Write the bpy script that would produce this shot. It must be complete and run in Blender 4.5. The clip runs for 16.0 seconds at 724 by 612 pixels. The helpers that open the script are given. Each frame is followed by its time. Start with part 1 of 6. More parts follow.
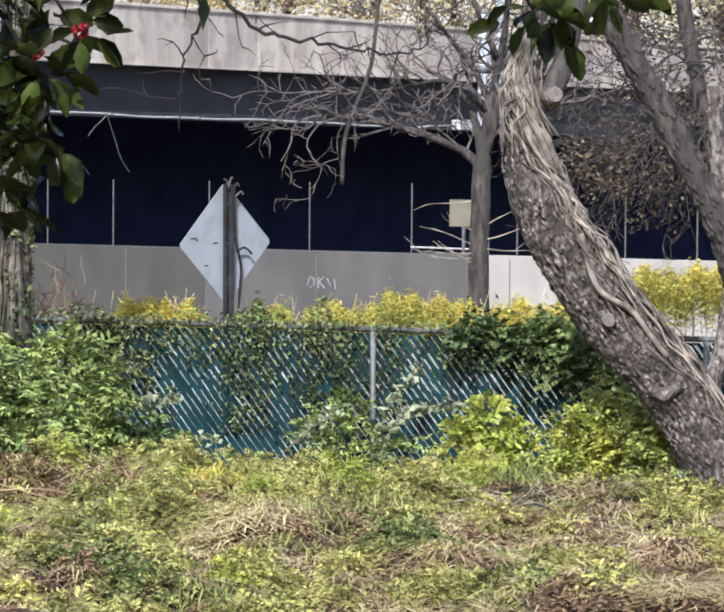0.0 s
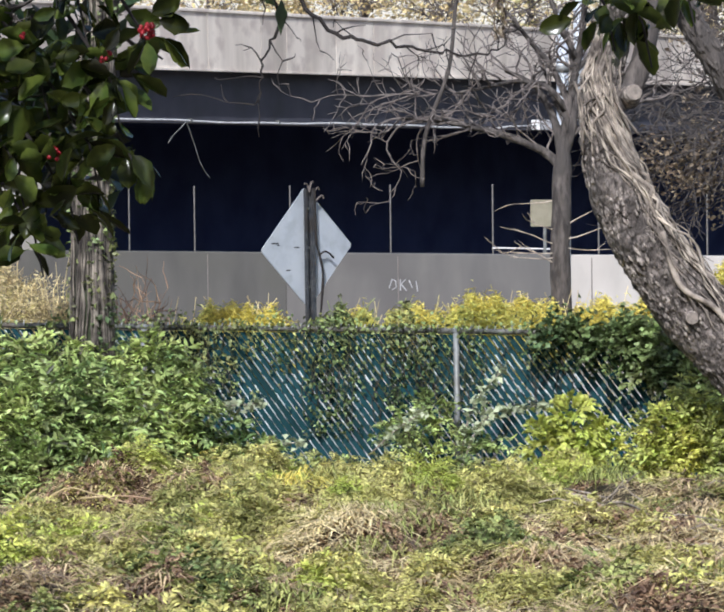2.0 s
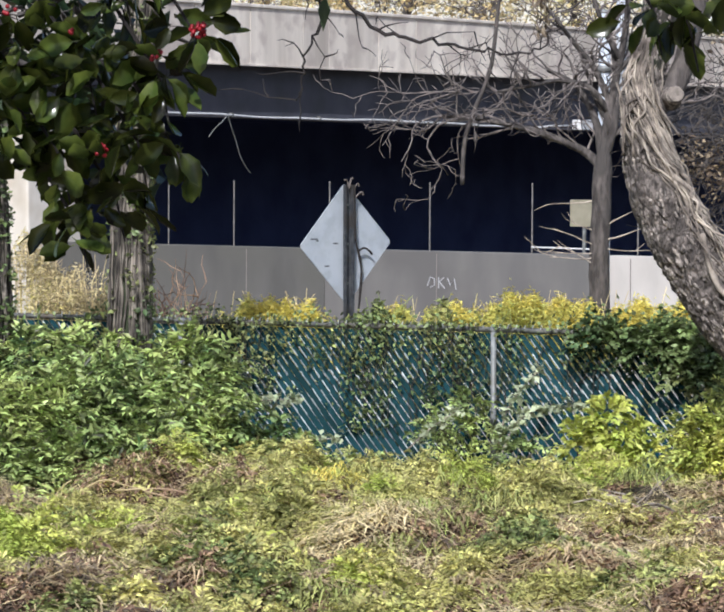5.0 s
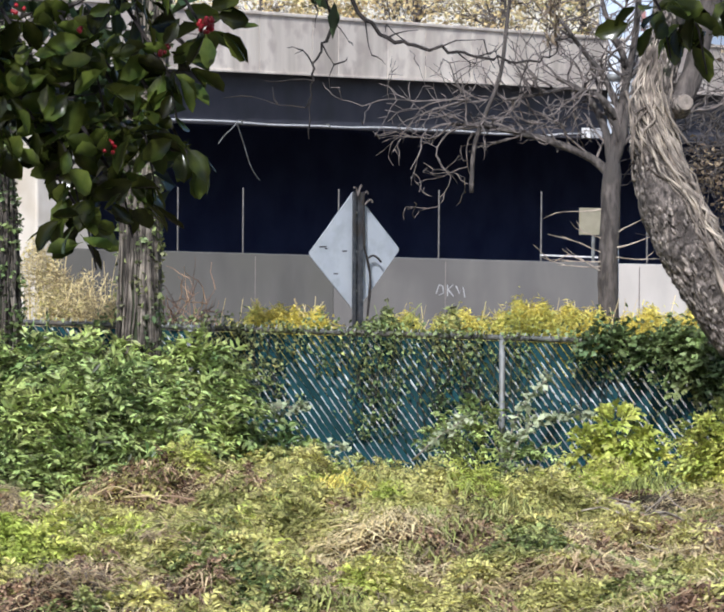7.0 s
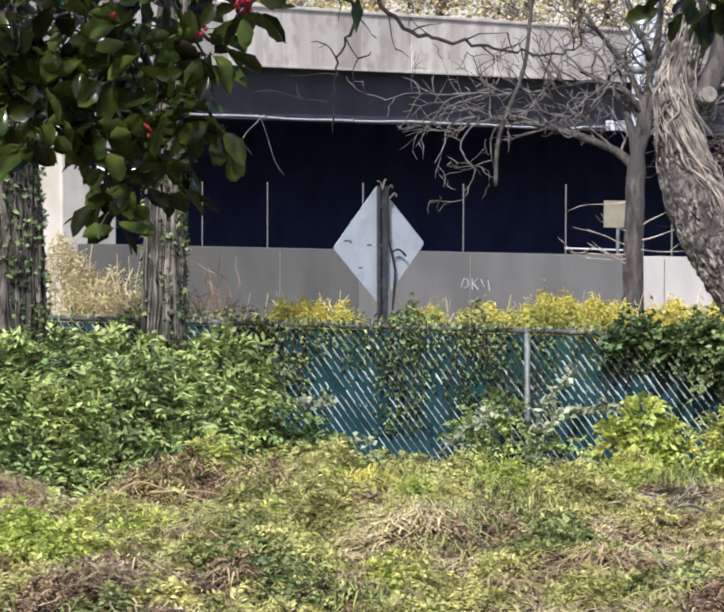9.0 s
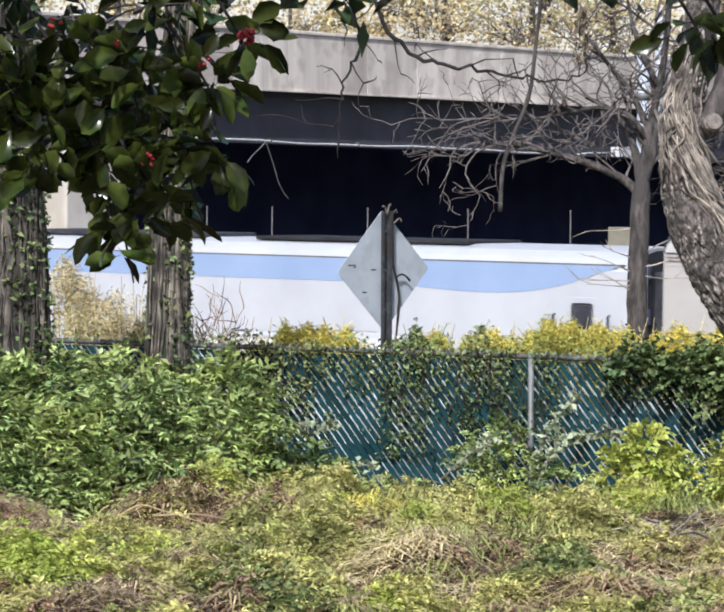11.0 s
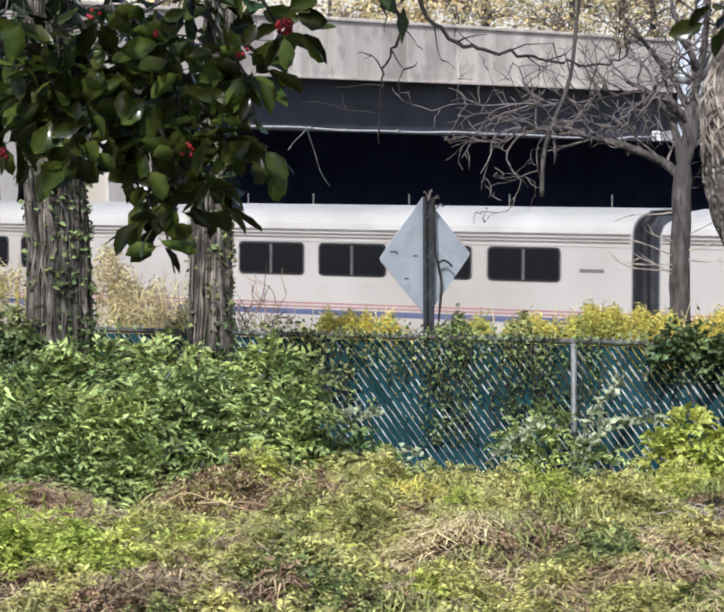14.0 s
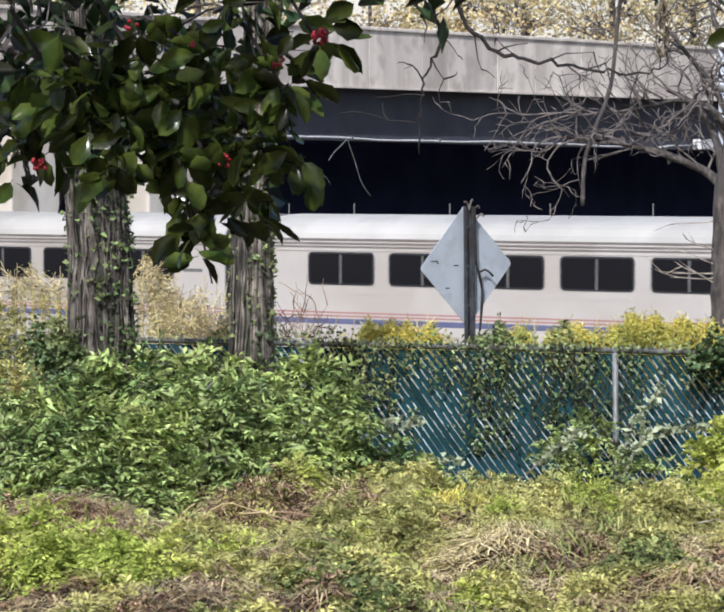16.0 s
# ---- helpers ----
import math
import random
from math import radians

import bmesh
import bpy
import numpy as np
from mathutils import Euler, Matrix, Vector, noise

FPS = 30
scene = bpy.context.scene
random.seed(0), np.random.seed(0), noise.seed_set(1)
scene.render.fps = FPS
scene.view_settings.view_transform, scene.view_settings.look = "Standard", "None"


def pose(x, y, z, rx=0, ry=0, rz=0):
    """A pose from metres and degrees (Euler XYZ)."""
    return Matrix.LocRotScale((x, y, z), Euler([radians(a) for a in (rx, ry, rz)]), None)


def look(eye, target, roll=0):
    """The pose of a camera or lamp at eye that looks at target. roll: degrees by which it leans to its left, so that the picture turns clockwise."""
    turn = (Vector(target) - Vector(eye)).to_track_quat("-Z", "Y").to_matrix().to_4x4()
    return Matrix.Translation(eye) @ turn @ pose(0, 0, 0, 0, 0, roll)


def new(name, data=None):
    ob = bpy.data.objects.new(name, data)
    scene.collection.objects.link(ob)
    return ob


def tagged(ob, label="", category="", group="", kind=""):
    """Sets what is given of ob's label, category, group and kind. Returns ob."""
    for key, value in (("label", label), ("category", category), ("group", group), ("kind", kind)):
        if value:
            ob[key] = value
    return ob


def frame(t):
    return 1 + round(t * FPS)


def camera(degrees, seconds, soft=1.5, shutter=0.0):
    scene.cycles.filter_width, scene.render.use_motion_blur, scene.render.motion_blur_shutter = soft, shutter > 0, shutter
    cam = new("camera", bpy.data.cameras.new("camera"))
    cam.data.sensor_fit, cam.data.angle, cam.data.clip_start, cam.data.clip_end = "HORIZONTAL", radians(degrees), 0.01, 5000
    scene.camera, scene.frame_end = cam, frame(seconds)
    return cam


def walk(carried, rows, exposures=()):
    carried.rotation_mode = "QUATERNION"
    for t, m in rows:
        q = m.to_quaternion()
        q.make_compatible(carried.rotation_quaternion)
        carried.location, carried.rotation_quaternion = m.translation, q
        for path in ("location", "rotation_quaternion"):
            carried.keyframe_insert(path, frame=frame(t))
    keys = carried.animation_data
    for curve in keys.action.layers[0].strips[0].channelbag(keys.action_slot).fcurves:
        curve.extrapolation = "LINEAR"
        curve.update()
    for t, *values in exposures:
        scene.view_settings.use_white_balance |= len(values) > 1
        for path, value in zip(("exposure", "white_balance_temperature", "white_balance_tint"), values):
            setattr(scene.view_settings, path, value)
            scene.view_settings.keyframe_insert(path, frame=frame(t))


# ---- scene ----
# A held camera that pans: it stands still, EYE above the ground by the fence.
cam = camera(13.0, 16.0, soft=2.2, shutter=0.1)
EYE = 2.65
# seconds, yaw, pitch, roll in degrees
ROWS = [
    (0.0, 33.531, -2.408, -0.183),
    (0.5, 33.436, -2.721, -0.016),
    (1.0, 33.391, -2.799, 0.815),
    (1.5, 34.311, -2.407, 0.958),
    (2.0, 34.974, -2.354, 0.872),
    (2.5, 35.334, -2.423, 0.710),
    (3.0, 35.556, -2.506, 0.516),
    (5.5, 35.687, -2.310, -0.204),
    (6.0, 35.698, -2.230, -0.304),
    (6.5, 35.755, -2.218, -0.222),
    (7.0, 35.861, -2.270, -0.208),
    (7.5, 35.998, -2.341, -0.003),
    (8.0, 36.130, -2.409, 0.073),
    (8.5, 36.236, -2.433, 0.104),
    (9.0, 36.298, -2.379, 0.109),
    (11.5, 36.388, -1.897, -0.306),
    (12.0, 36.459, -1.911, -0.170),
    (12.5, 36.576, -1.958, -0.095),
    (13.0, 36.744, -2.025, 0.029),
    (13.5, 36.923, -2.116, 0.105),
    (14.0, 37.126, -2.179, 0.246),
    (14.5, 37.300, -2.203, 0.341),
    (15.0, 37.490, -2.173, 0.399),
    (15.5, 37.655, -2.106, 0.412),
    (16.0, 37.859, -1.997, 0.474),
]
walk(cam, [(t, pose(0, 0, EYE, 90 + pitch, roll, yaw)) for t, yaw, pitch, roll in ROWS], exposures=[(0, 0.03, 5930, 11), (9, 0.03, 5930, 11), (11.5, -0.05, 5930, 11), (16, -0.05, 5930, 11)])

# World: the road, the track and the retaining wall run along x, the overpass along y.
# ---- light ----
SUN_AZ, SUN_EL = 158.0, 43.0
world = bpy.data.worlds.new("world")
scene.world = world
world.use_nodes = True
wn = world.node_tree.nodes
sky = wn.new("ShaderNodeTexSky")
sky.sky_type, sky.sun_disc = "NISHITA", False
sky.sun_elevation, sky.sun_rotation = radians(SUN_EL), radians(SUN_AZ)
sky.dust_density = 3.0
world.node_tree.links.new(sky.outputs[0], wn["Background"].inputs[0])
wn["Background"].inputs[1].default_value = 0.13
sun_data = bpy.data.lights.new("sun", "SUN")
sun_data.energy, sun_data.angle, sun_data.color = 4.45, radians(0.6), (1.0, 0.97, 0.92)
sun = new("sun", sun_data)
to_sun = Vector((math.sin(radians(SUN_AZ)) * math.cos(radians(SUN_EL)), math.cos(radians(SUN_AZ)) * math.cos(radians(SUN_EL)), math.sin(radians(SUN_EL))))
sun.matrix_world = look(to_sun * 60, (0, 0, 0))

# ---- plan helpers ----
TURN = 36.0  # the fence side is laid out in a plan turned by this: u to the right, d ahead, z up
CT, ST = math.cos(radians(TURN)), math.sin(radians(TURN))


def G(u, d, z):
    return (u * CT - d * ST, u * ST + d * CT, z)


def GA(a):
    """Many plan points at once, an (n, 3) array of u, d, z."""
    a = np.asarray(a, float)
    return np.stack([a[:, 0] * CT - a[:, 1] * ST, a[:, 0] * ST + a[:, 1] * CT, a[:, 2]], 1)


def fence_d(u):
    return 31.0 - 0.364 * u


def rail_z(u):
    return 1.158 - 0.0115 * u


RNG = np.random.default_rng(7)
GRADE = 0.009        # the railway falls towards +x
WALL_GRADE = 0.0052  # and the wall beside it a little less


def tilted(ob, grade, x, z):
    """Leans a thing along x about (x, z)."""
    ob.matrix_world = Matrix.Translation((x, 0, z)) @ Matrix.Rotation(math.atan(grade), 4, "Y") @ Matrix.Translation((-x, 0, -z))
    return ob



# ---- materials ----
def surface(name, c1, c2, scale=4.0, rough=0.8, bump=0.3, metal=0.0, fine=60.0, spread=0.0, island=False, c3=None, scale3=0.6, leaf=0.0, spec=0.5, streak=0.0, bump_dist=0.01):
    """A worn surface: two colours mixed by noise, a third in larger stains, value spread per piece or per island."""
    m = bpy.data.materials.new(name)
    m.use_nodes = True
    nt = m.node_tree
    N, L = nt.nodes, nt.links
    bsdf = N["Principled BSDF"]
    bsdf.inputs["Roughness"].default_value, bsdf.inputs["Metallic"].default_value = rough, metal
    bsdf.inputs["Specular IOR Level"].default_value = spec
    co = N.new("ShaderNodeTexCoord")
    src = co.outputs["Object"]
    if streak:
        mp = N.new("ShaderNodeMapping")
        mp.inputs["Scale"].default_value = (1, 1, streak)
        L.new(src, mp.inputs[0])
        src = mp.outputs[0]
    n1 = N.new("ShaderNodeTexNoise")
    n1.inputs["Scale"].default_value, n1.inputs["Detail"].default_value = scale, 5
    L.new(src, n1.inputs["Vector"])
    ramp = N.new("ShaderNodeMapRange")
    ramp.inputs["From Min"].default_value, ramp.inputs["From Max"].default_value = 0.36, 0.64
    L.new(n1.outputs[0], ramp.inputs[0])
    mix = N.new("ShaderNodeMix")
    mix.data_type = "RGBA"
    mix.inputs[6].default_value, mix.inputs[7].default_value = (*c1, 1), (*c2, 1)
    L.new(ramp.outputs[0], mix.inputs[0])
    col = mix.outputs[2]
    if c3:
        n3 = N.new("ShaderNodeTexNoise")
        n3.inputs["Scale"].default_value, n3.inputs["Detail"].default_value = scale3, 3
        L.new(co.outputs["Object"], n3.inputs["Vector"])
        r3 = N.new("ShaderNodeMapRange")
        r3.inputs["From Min"].default_value, r3.inputs["From Max"].default_value = 0.48, 0.62
        L.new(n3.outputs[0], r3.inputs[0])
        mx = N.new("ShaderNodeMix")
        mx.data_type = "RGBA"
        L.new(r3.outputs[0], mx.inputs[0])
        L.new(col, mx.inputs[6])
        mx.inputs[7].default_value = (*c3, 1)
        col = mx.outputs[2]
    if spread:
        rnd = N.new("ShaderNodeNewGeometry").outputs["Random Per Island"] if island else N.new("ShaderNodeObjectInfo").outputs["Random"]
        rg = N.new("ShaderNodeMapRange")
        rg.inputs["To Min"].default_value, rg.inputs["To Max"].default_value = 1 - spread, 1 + spread
        L.new(rnd, rg.inputs[0])
        hs = N.new("ShaderNodeHueSaturation")
        L.new(rg.outputs[0], hs.inputs["Value"])
        hr = N.new("ShaderNodeMapRange")
        hr.inputs["To Min"].default_value, hr.inputs["To Max"].default_value = 0.5 - 0.018 * spread, 0.5 + 0.018 * spread
        L.new(rnd, hr.inputs[0])
        L.new(hr.outputs[0], hs.inputs["Hue"])
        L.new(col, hs.inputs["Color"])
        col = hs.outputs[0]
    L.new(col, bsdf.inputs["Base Color"])
    if bump:
        nb = N.new("ShaderNodeTexNoise")
        nb.inputs["Scale"].default_value, nb.inputs["Detail"].default_value = fine, 4
        L.new(src, nb.inputs["Vector"])
        bp = N.new("ShaderNodeBump")
        bp.inputs["Strength"].default_value, bp.inputs["Distance"].default_value = bump, bump_dist
        L.new(nb.outputs[0], bp.inputs["Height"])
        L.new(bp.outputs[0], bsdf.inputs["Normal"])
    if leaf:
        tr = N.new("ShaderNodeBsdfTranslucent")
        L.new(col, tr.inputs[0])
        ms = N.new("ShaderNodeMixShader")
        ms.inputs[0].default_value = leaf
        L.new(bsdf.outputs[0], ms.inputs[1])
        L.new(tr.outputs[0], ms.inputs[2])
        L.new(ms.outputs[0], N["Material Output"].inputs[0])
    return m


def glass(name, tint, rough=0.05):
    """Dark tinted glazing, seen from outside."""
    m = bpy.data.materials.new(name)
    m.use_nodes = True
    b = m.node_tree.nodes["Principled BSDF"]
    b.inputs["Base Color"].default_value, b.inputs["Roughness"].default_value = (*tint, 1), rough
    b.inputs["Specular IOR Level"].default_value = 0.12
    return m


M = dict(
    # Soil brown, with the shadows between clumps put in as darker colour.
    soil=surface("soil", (0.035, 0.024, 0.016), (0.10, 0.07, 0.045), 3, 0.95, 0.8, fine=25, c3=(0.05, 0.045, 0.02), scale3=0.7, bump_dist=0.04),
    asphalt=surface("pale_worn_asphalt", (0.16, 0.16, 0.16), (0.24, 0.235, 0.23), 3, 0.9, 0.4, fine=120),
    ballast=surface("ballast", (0.34, 0.32, 0.29), (0.5, 0.48, 0.45), 9, 0.95, 1.0, fine=18, bump_dist=0.05),
    # West wall shade is put into these two greys; no cast shadow makes it.
    wall_grey=surface("shaded_grey_concrete", (0.112, 0.108, 0.106), (0.145, 0.138, 0.132), 1.2, 0.9, 0.3, fine=40, c3=(0.105, 0.10, 0.098), scale3=0.5, streak=0.3),
    wall_dull=surface("deep_shaded_concrete", (0.072, 0.070, 0.067), (0.10, 0.097, 0.092), 1.2, 0.9, 0.3, fine=40, c3=(0.085, 0.083, 0.076), scale3=0.6, streak=0.3),
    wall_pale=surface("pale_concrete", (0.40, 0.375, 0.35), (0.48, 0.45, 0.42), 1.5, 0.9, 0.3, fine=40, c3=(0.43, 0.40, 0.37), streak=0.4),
    parapet=surface("parapet_concrete", (0.52, 0.46, 0.40), (0.79, 0.715, 0.635), 1.3, 0.9, 0.3, fine=30, spread=0.2, c3=(0.54, 0.47, 0.42), scale3=1.6, streak=0.10),
    column=surface("column_concrete", (0.55, 0.5, 0.43), (0.68, 0.63, 0.56), 1.2, 0.9, 0.3, fine=30, c3=(0.5, 0.44, 0.36), streak=0.3),
    girder=surface("girder_slate", (0.055, 0.055, 0.072), (0.075, 0.075, 0.095), 1.5, 0.7, 0.2, c3=(0.05, 0.05, 0.06)),
    # Shade under the deck is put into this near-black blue.
    dark=surface("shade_dark_concrete", (0.024, 0.036, 0.115), (0.040, 0.056, 0.155), 0.8, 0.95, 0.3),
    zinc=surface("galvanised_steel", (0.17, 0.18, 0.18), (0.27, 0.28, 0.28), 12, 0.55, 0.15, metal=0.3, c3=(0.15, 0.15, 0.14), scale3=3),
    conduit=surface("conduit_pvc", (0.55, 0.55, 0.56), (0.70, 0.70, 0.71), 6, 0.6, 0.1),
    sign_back=surface("sign_aluminium", (0.47, 0.51, 0.57), (0.54, 0.58, 0.64), 3, 0.55, 0.12, metal=0.15, c3=(0.44, 0.48, 0.53), scale3=5, fine=20),
    sign_face=surface("sign_yellow", (0.8, 0.55, 0.05), (0.85, 0.6, 0.08), 5, 0.5, 0.05),
    channel=surface("weathered_post_steel", (0.045, 0.05, 0.06), (0.10, 0.105, 0.115), 14, 0.6, 0.3, metal=0.3, c3=(0.06, 0.055, 0.055), scale3=4),
    slat=surface("teal_slat", (0.006, 0.034, 0.042), (0.010, 0.052, 0.062), 5, 0.75, 0.1, spread=0.3, c3=(0.005, 0.034, 0.040), scale3=2, spec=0.2),
    rail=surface("rail_pipe", (0.06, 0.065, 0.06), (0.15, 0.15, 0.135), 9, 0.6, 0.3, metal=0.2, c3=(0.10, 0.08, 0.06), scale3=3),
    wire=surface("galvanised_wire", (0.40, 0.44, 0.45), (0.62, 0.66, 0.67), 9, 0.45, 0.1, metal=0.2, spread=0.35, island=True),
    bark=surface("furrowed_bark", (0.075, 0.064, 0.058), (0.42, 0.365, 0.325), 26, 0.95, 1.0, fine=30, spread=0.55, island=True, c3=(0.13, 0.112, 0.10), scale3=7, streak=0.5, bump_dist=0.08),
    bark_dark=surface("smooth_dark_bark", (0.042, 0.036, 0.034), (0.135, 0.117, 0.107), 18, 0.9, 0.7, fine=40, c3=(0.068, 0.06, 0.056), scale3=3, streak=0.3, bump_dist=0.03),
    twig=surface("grey_twig", (0.08, 0.068, 0.065), (0.21, 0.18, 0.168), 9, 0.9, 0.3),
    twig_dark=surface("dark_twig", (0.010, 0.008, 0.008), (0.03, 0.024, 0.022), 14, 0.9, 0.3),
    vine=surface("dry_vine", (0.12, 0.10, 0.085), (0.42, 0.36, 0.30), 7, 0.9, 0.6, fine=50, spread=0.5),
    vine_dark=surface("old_vine", (0.045, 0.038, 0.032), (0.20, 0.172, 0.145), 6, 0.9, 0.6, fine=50, spread=0.7),
    bark_ivy=surface("mossy_bark", (0.02, 0.018, 0.015), (0.07, 0.062, 0.05), 12, 0.95, 1.0, fine=26, c3=(0.035, 0.045, 0.022), scale3=3, streak=0.4, bump_dist=0.05),
    cut=surface("sawn_wood", (0.16, 0.14, 0.12), (0.27, 0.23, 0.20), 30, 0.9, 0.3),
    grass=surface("grass_blade", (0.20, 0.26, 0.075), (0.46, 0.46, 0.15), 1.1, 0.8, 0, spread=0.6, island=True, c3=(0.58, 0.51, 0.22), scale3=0.6, leaf=0.25),
    straw=surface("dry_straw", (0.48, 0.38, 0.20), (0.80, 0.68, 0.40), 1.3, 0.85, 0, spread=0.6, island=True, c3=(0.36, 0.24, 0.16), scale3=0.7, leaf=0.2),
    weed=surface("weed_leaf", (0.12, 0.165, 0.055), (0.37, 0.385, 0.13), 2.2, 0.6, 0, spread=0.8, island=True, c3=(0.58, 0.52, 0.17), scale3=0.9, leaf=0.22),
    ivy=surface("ivy_leaf", (0.07, 0.112, 0.045), (0.23, 0.29, 0.105), 2.0, 0.5, 0, spread=0.7, island=True, c3=(0.26, 0.28, 0.11), scale3=1.5, leaf=0.22),
    shrub=surface("shrub_leaf", (0.095, 0.16, 0.055), (0.41, 0.48, 0.17), 2.0, 0.4, 0, spread=0.9, island=True, c3=(0.38, 0.44, 0.14), scale3=1.1, leaf=0.22),
    yellowed=surface("yellowed_leaf", (0.34, 0.39, 0.08), (0.66, 0.62, 0.16), 2.2, 0.6, 0, spread=0.7, island=True, c3=(0.36, 0.40, 0.12), scale3=2, leaf=0.3),
    # Withered brown, darkened further for the shade beneath the overpass.
    dulled=surface("darkened_dry_leaf", (0.085, 0.062, 0.045), (0.30, 0.225, 0.155), 2.2, 0.7, 0, spread=0.8, island=True, c3=(0.16, 0.125, 0.085), scale3=1.5, leaf=0.25),
    olive=surface("olive_leaf", (0.23, 0.24, 0.075), (0.62, 0.565, 0.21), 2.2, 0.6, 0, spread=0.6, island=True, c3=(0.50, 0.47, 0.17), scale3=2, leaf=0.28),
    lime=surface("lime_leaf", (0.37, 0.44, 0.085), (0.62, 0.64, 0.16), 2.0, 0.5, 0, spread=0.5, island=True, leaf=0.3),
    pale=surface("pale_bramble_leaf", (0.34, 0.40, 0.24), (0.58, 0.62, 0.42), 3.0, 0.5, 0, spread=0.4, island=True, leaf=0.25),
    gold=surface("golden_weed", (0.62, 0.52, 0.10), (0.84, 0.72, 0.18), 2.0, 0.7, 0, spread=0.4, island=True, c3=(0.52, 0.52, 0.14), scale3=1.3, leaf=0.3),
    tan=surface("tan_weed", (0.52, 0.42, 0.22), (0.68, 0.57, 0.33), 2.0, 0.8, 0, spread=0.5, island=True, c3=(0.55, 0.48, 0.16), scale3=1.5, leaf=0.22),
    brownleaf=surface("brown_leaf", (0.12, 0.068, 0.045), (0.38, 0.245, 0.155), 3.0, 0.7, 0, spread=0.8, island=True, leaf=0.2),
    farleaf=surface("far_foliage", (0.80, 0.63, 0.33), (0.92, 0.79, 0.48), 0.3, 0.8, 0, spread=0.4, island=True, c3=(0.56, 0.50, 0.24), scale3=0.12, leaf=0.45),
    holly=surface("holly_leaf", (0.028, 0.046, 0.010), (0.112, 0.130, 0.024), 9, 0.2, 0.1, spread=0.8, leaf=0.35, fine=30),
    # Darker copy of the holly leaf, its shade put into the colour.
    hollybulk=surface("holly_shaded_leaf", (0.018, 0.036, 0.014), (0.045, 0.07, 0.022), 9, 0.42, 0, spread=0.7, island=True, leaf=0.12),
    berry=surface("red_berry", (0.20, 0.008, 0.015), (0.30, 0.012, 0.02), 20, 0.35, 0),
    coach=surface("brushed_coach_steel", (0.50, 0.465, 0.43), (0.56, 0.525, 0.49), 0.7, 0.45, 0.1, metal=0.2, c3=(0.47, 0.43, 0.39), scale3=0.4, fine=8),
    coach_roof=surface("coach_roof", (0.46, 0.445, 0.415), (0.53, 0.51, 0.48), 0.8, 0.65, 0.05, metal=0.1, c3=(0.42, 0.405, 0.38), streak=0.3),
    groove=surface("shadow_groove", (0.16, 0.14, 0.13), (0.22, 0.2, 0.19), 3, 0.8, 0),
    stripe_red=surface("stripe_red", (0.36, 0.18, 0.17), (0.40, 0.21, 0.20), 3, 0.5, 0),
    stripe_blue=surface("stripe_blue", (0.09, 0.10, 0.19), (0.12, 0.13, 0.22), 3, 0.5, 0),
    rubber=surface("black_rubber", (0.01, 0.01, 0.012), (0.025, 0.025, 0.028), 3, 0.8, 0.3),
    gangway=surface("grey_gangway", (0.02, 0.022, 0.03), (0.045, 0.045, 0.055), 4, 0.8, 0.3),
    loco_white=surface("loco_silver", (0.52, 0.53, 0.56), (0.58, 0.59, 0.62), 0.8, 0.45, 0, metal=0.1),
    loco_blue=surface("loco_blue", (0.27, 0.36, 0.54), (0.31, 0.40, 0.58), 0.8, 0.5, 0),
    white_paint=surface("white_van_paint", (0.74, 0.72, 0.67), (0.79, 0.77, 0.72), 0.8, 0.3, 0),
    plate=surface("cream_panel", (0.20, 0.185, 0.13), (0.25, 0.23, 0.17), 4, 0.7, 0),
    graffiti=surface("spray_paint", (0.30, 0.30, 0.31), (0.38, 0.38, 0.39), 8, 0.7, 0),
    glass=glass("tinted_glass", (0.012, 0.012, 0.014)),
    glassv=glass("van_glass", (0.02, 0.025, 0.03)),
    grey_paint=surface("grey_car_paint", (0.16, 0.17, 0.18), (0.20, 0.21, 0.22), 0.8, 0.3, 0),
    silver_paint=surface("silver_car_paint", (0.34, 0.34, 0.36), (0.40, 0.40, 0.42), 0.8, 0.3, 0),
    plum_paint=surface("plum_car_paint", (0.13, 0.10, 0.16), (0.17, 0.13, 0.20), 0.8, 0.3, 0),
    box_paint=surface("pale_blue_box", (0.50, 0.60, 0.74), (0.56, 0.66, 0.80), 0.8, 0.4, 0),
    mullion=surface("mullion", (0.12, 0.115, 0.11), (0.17, 0.165, 0.16), 4, 0.5, 0),
)


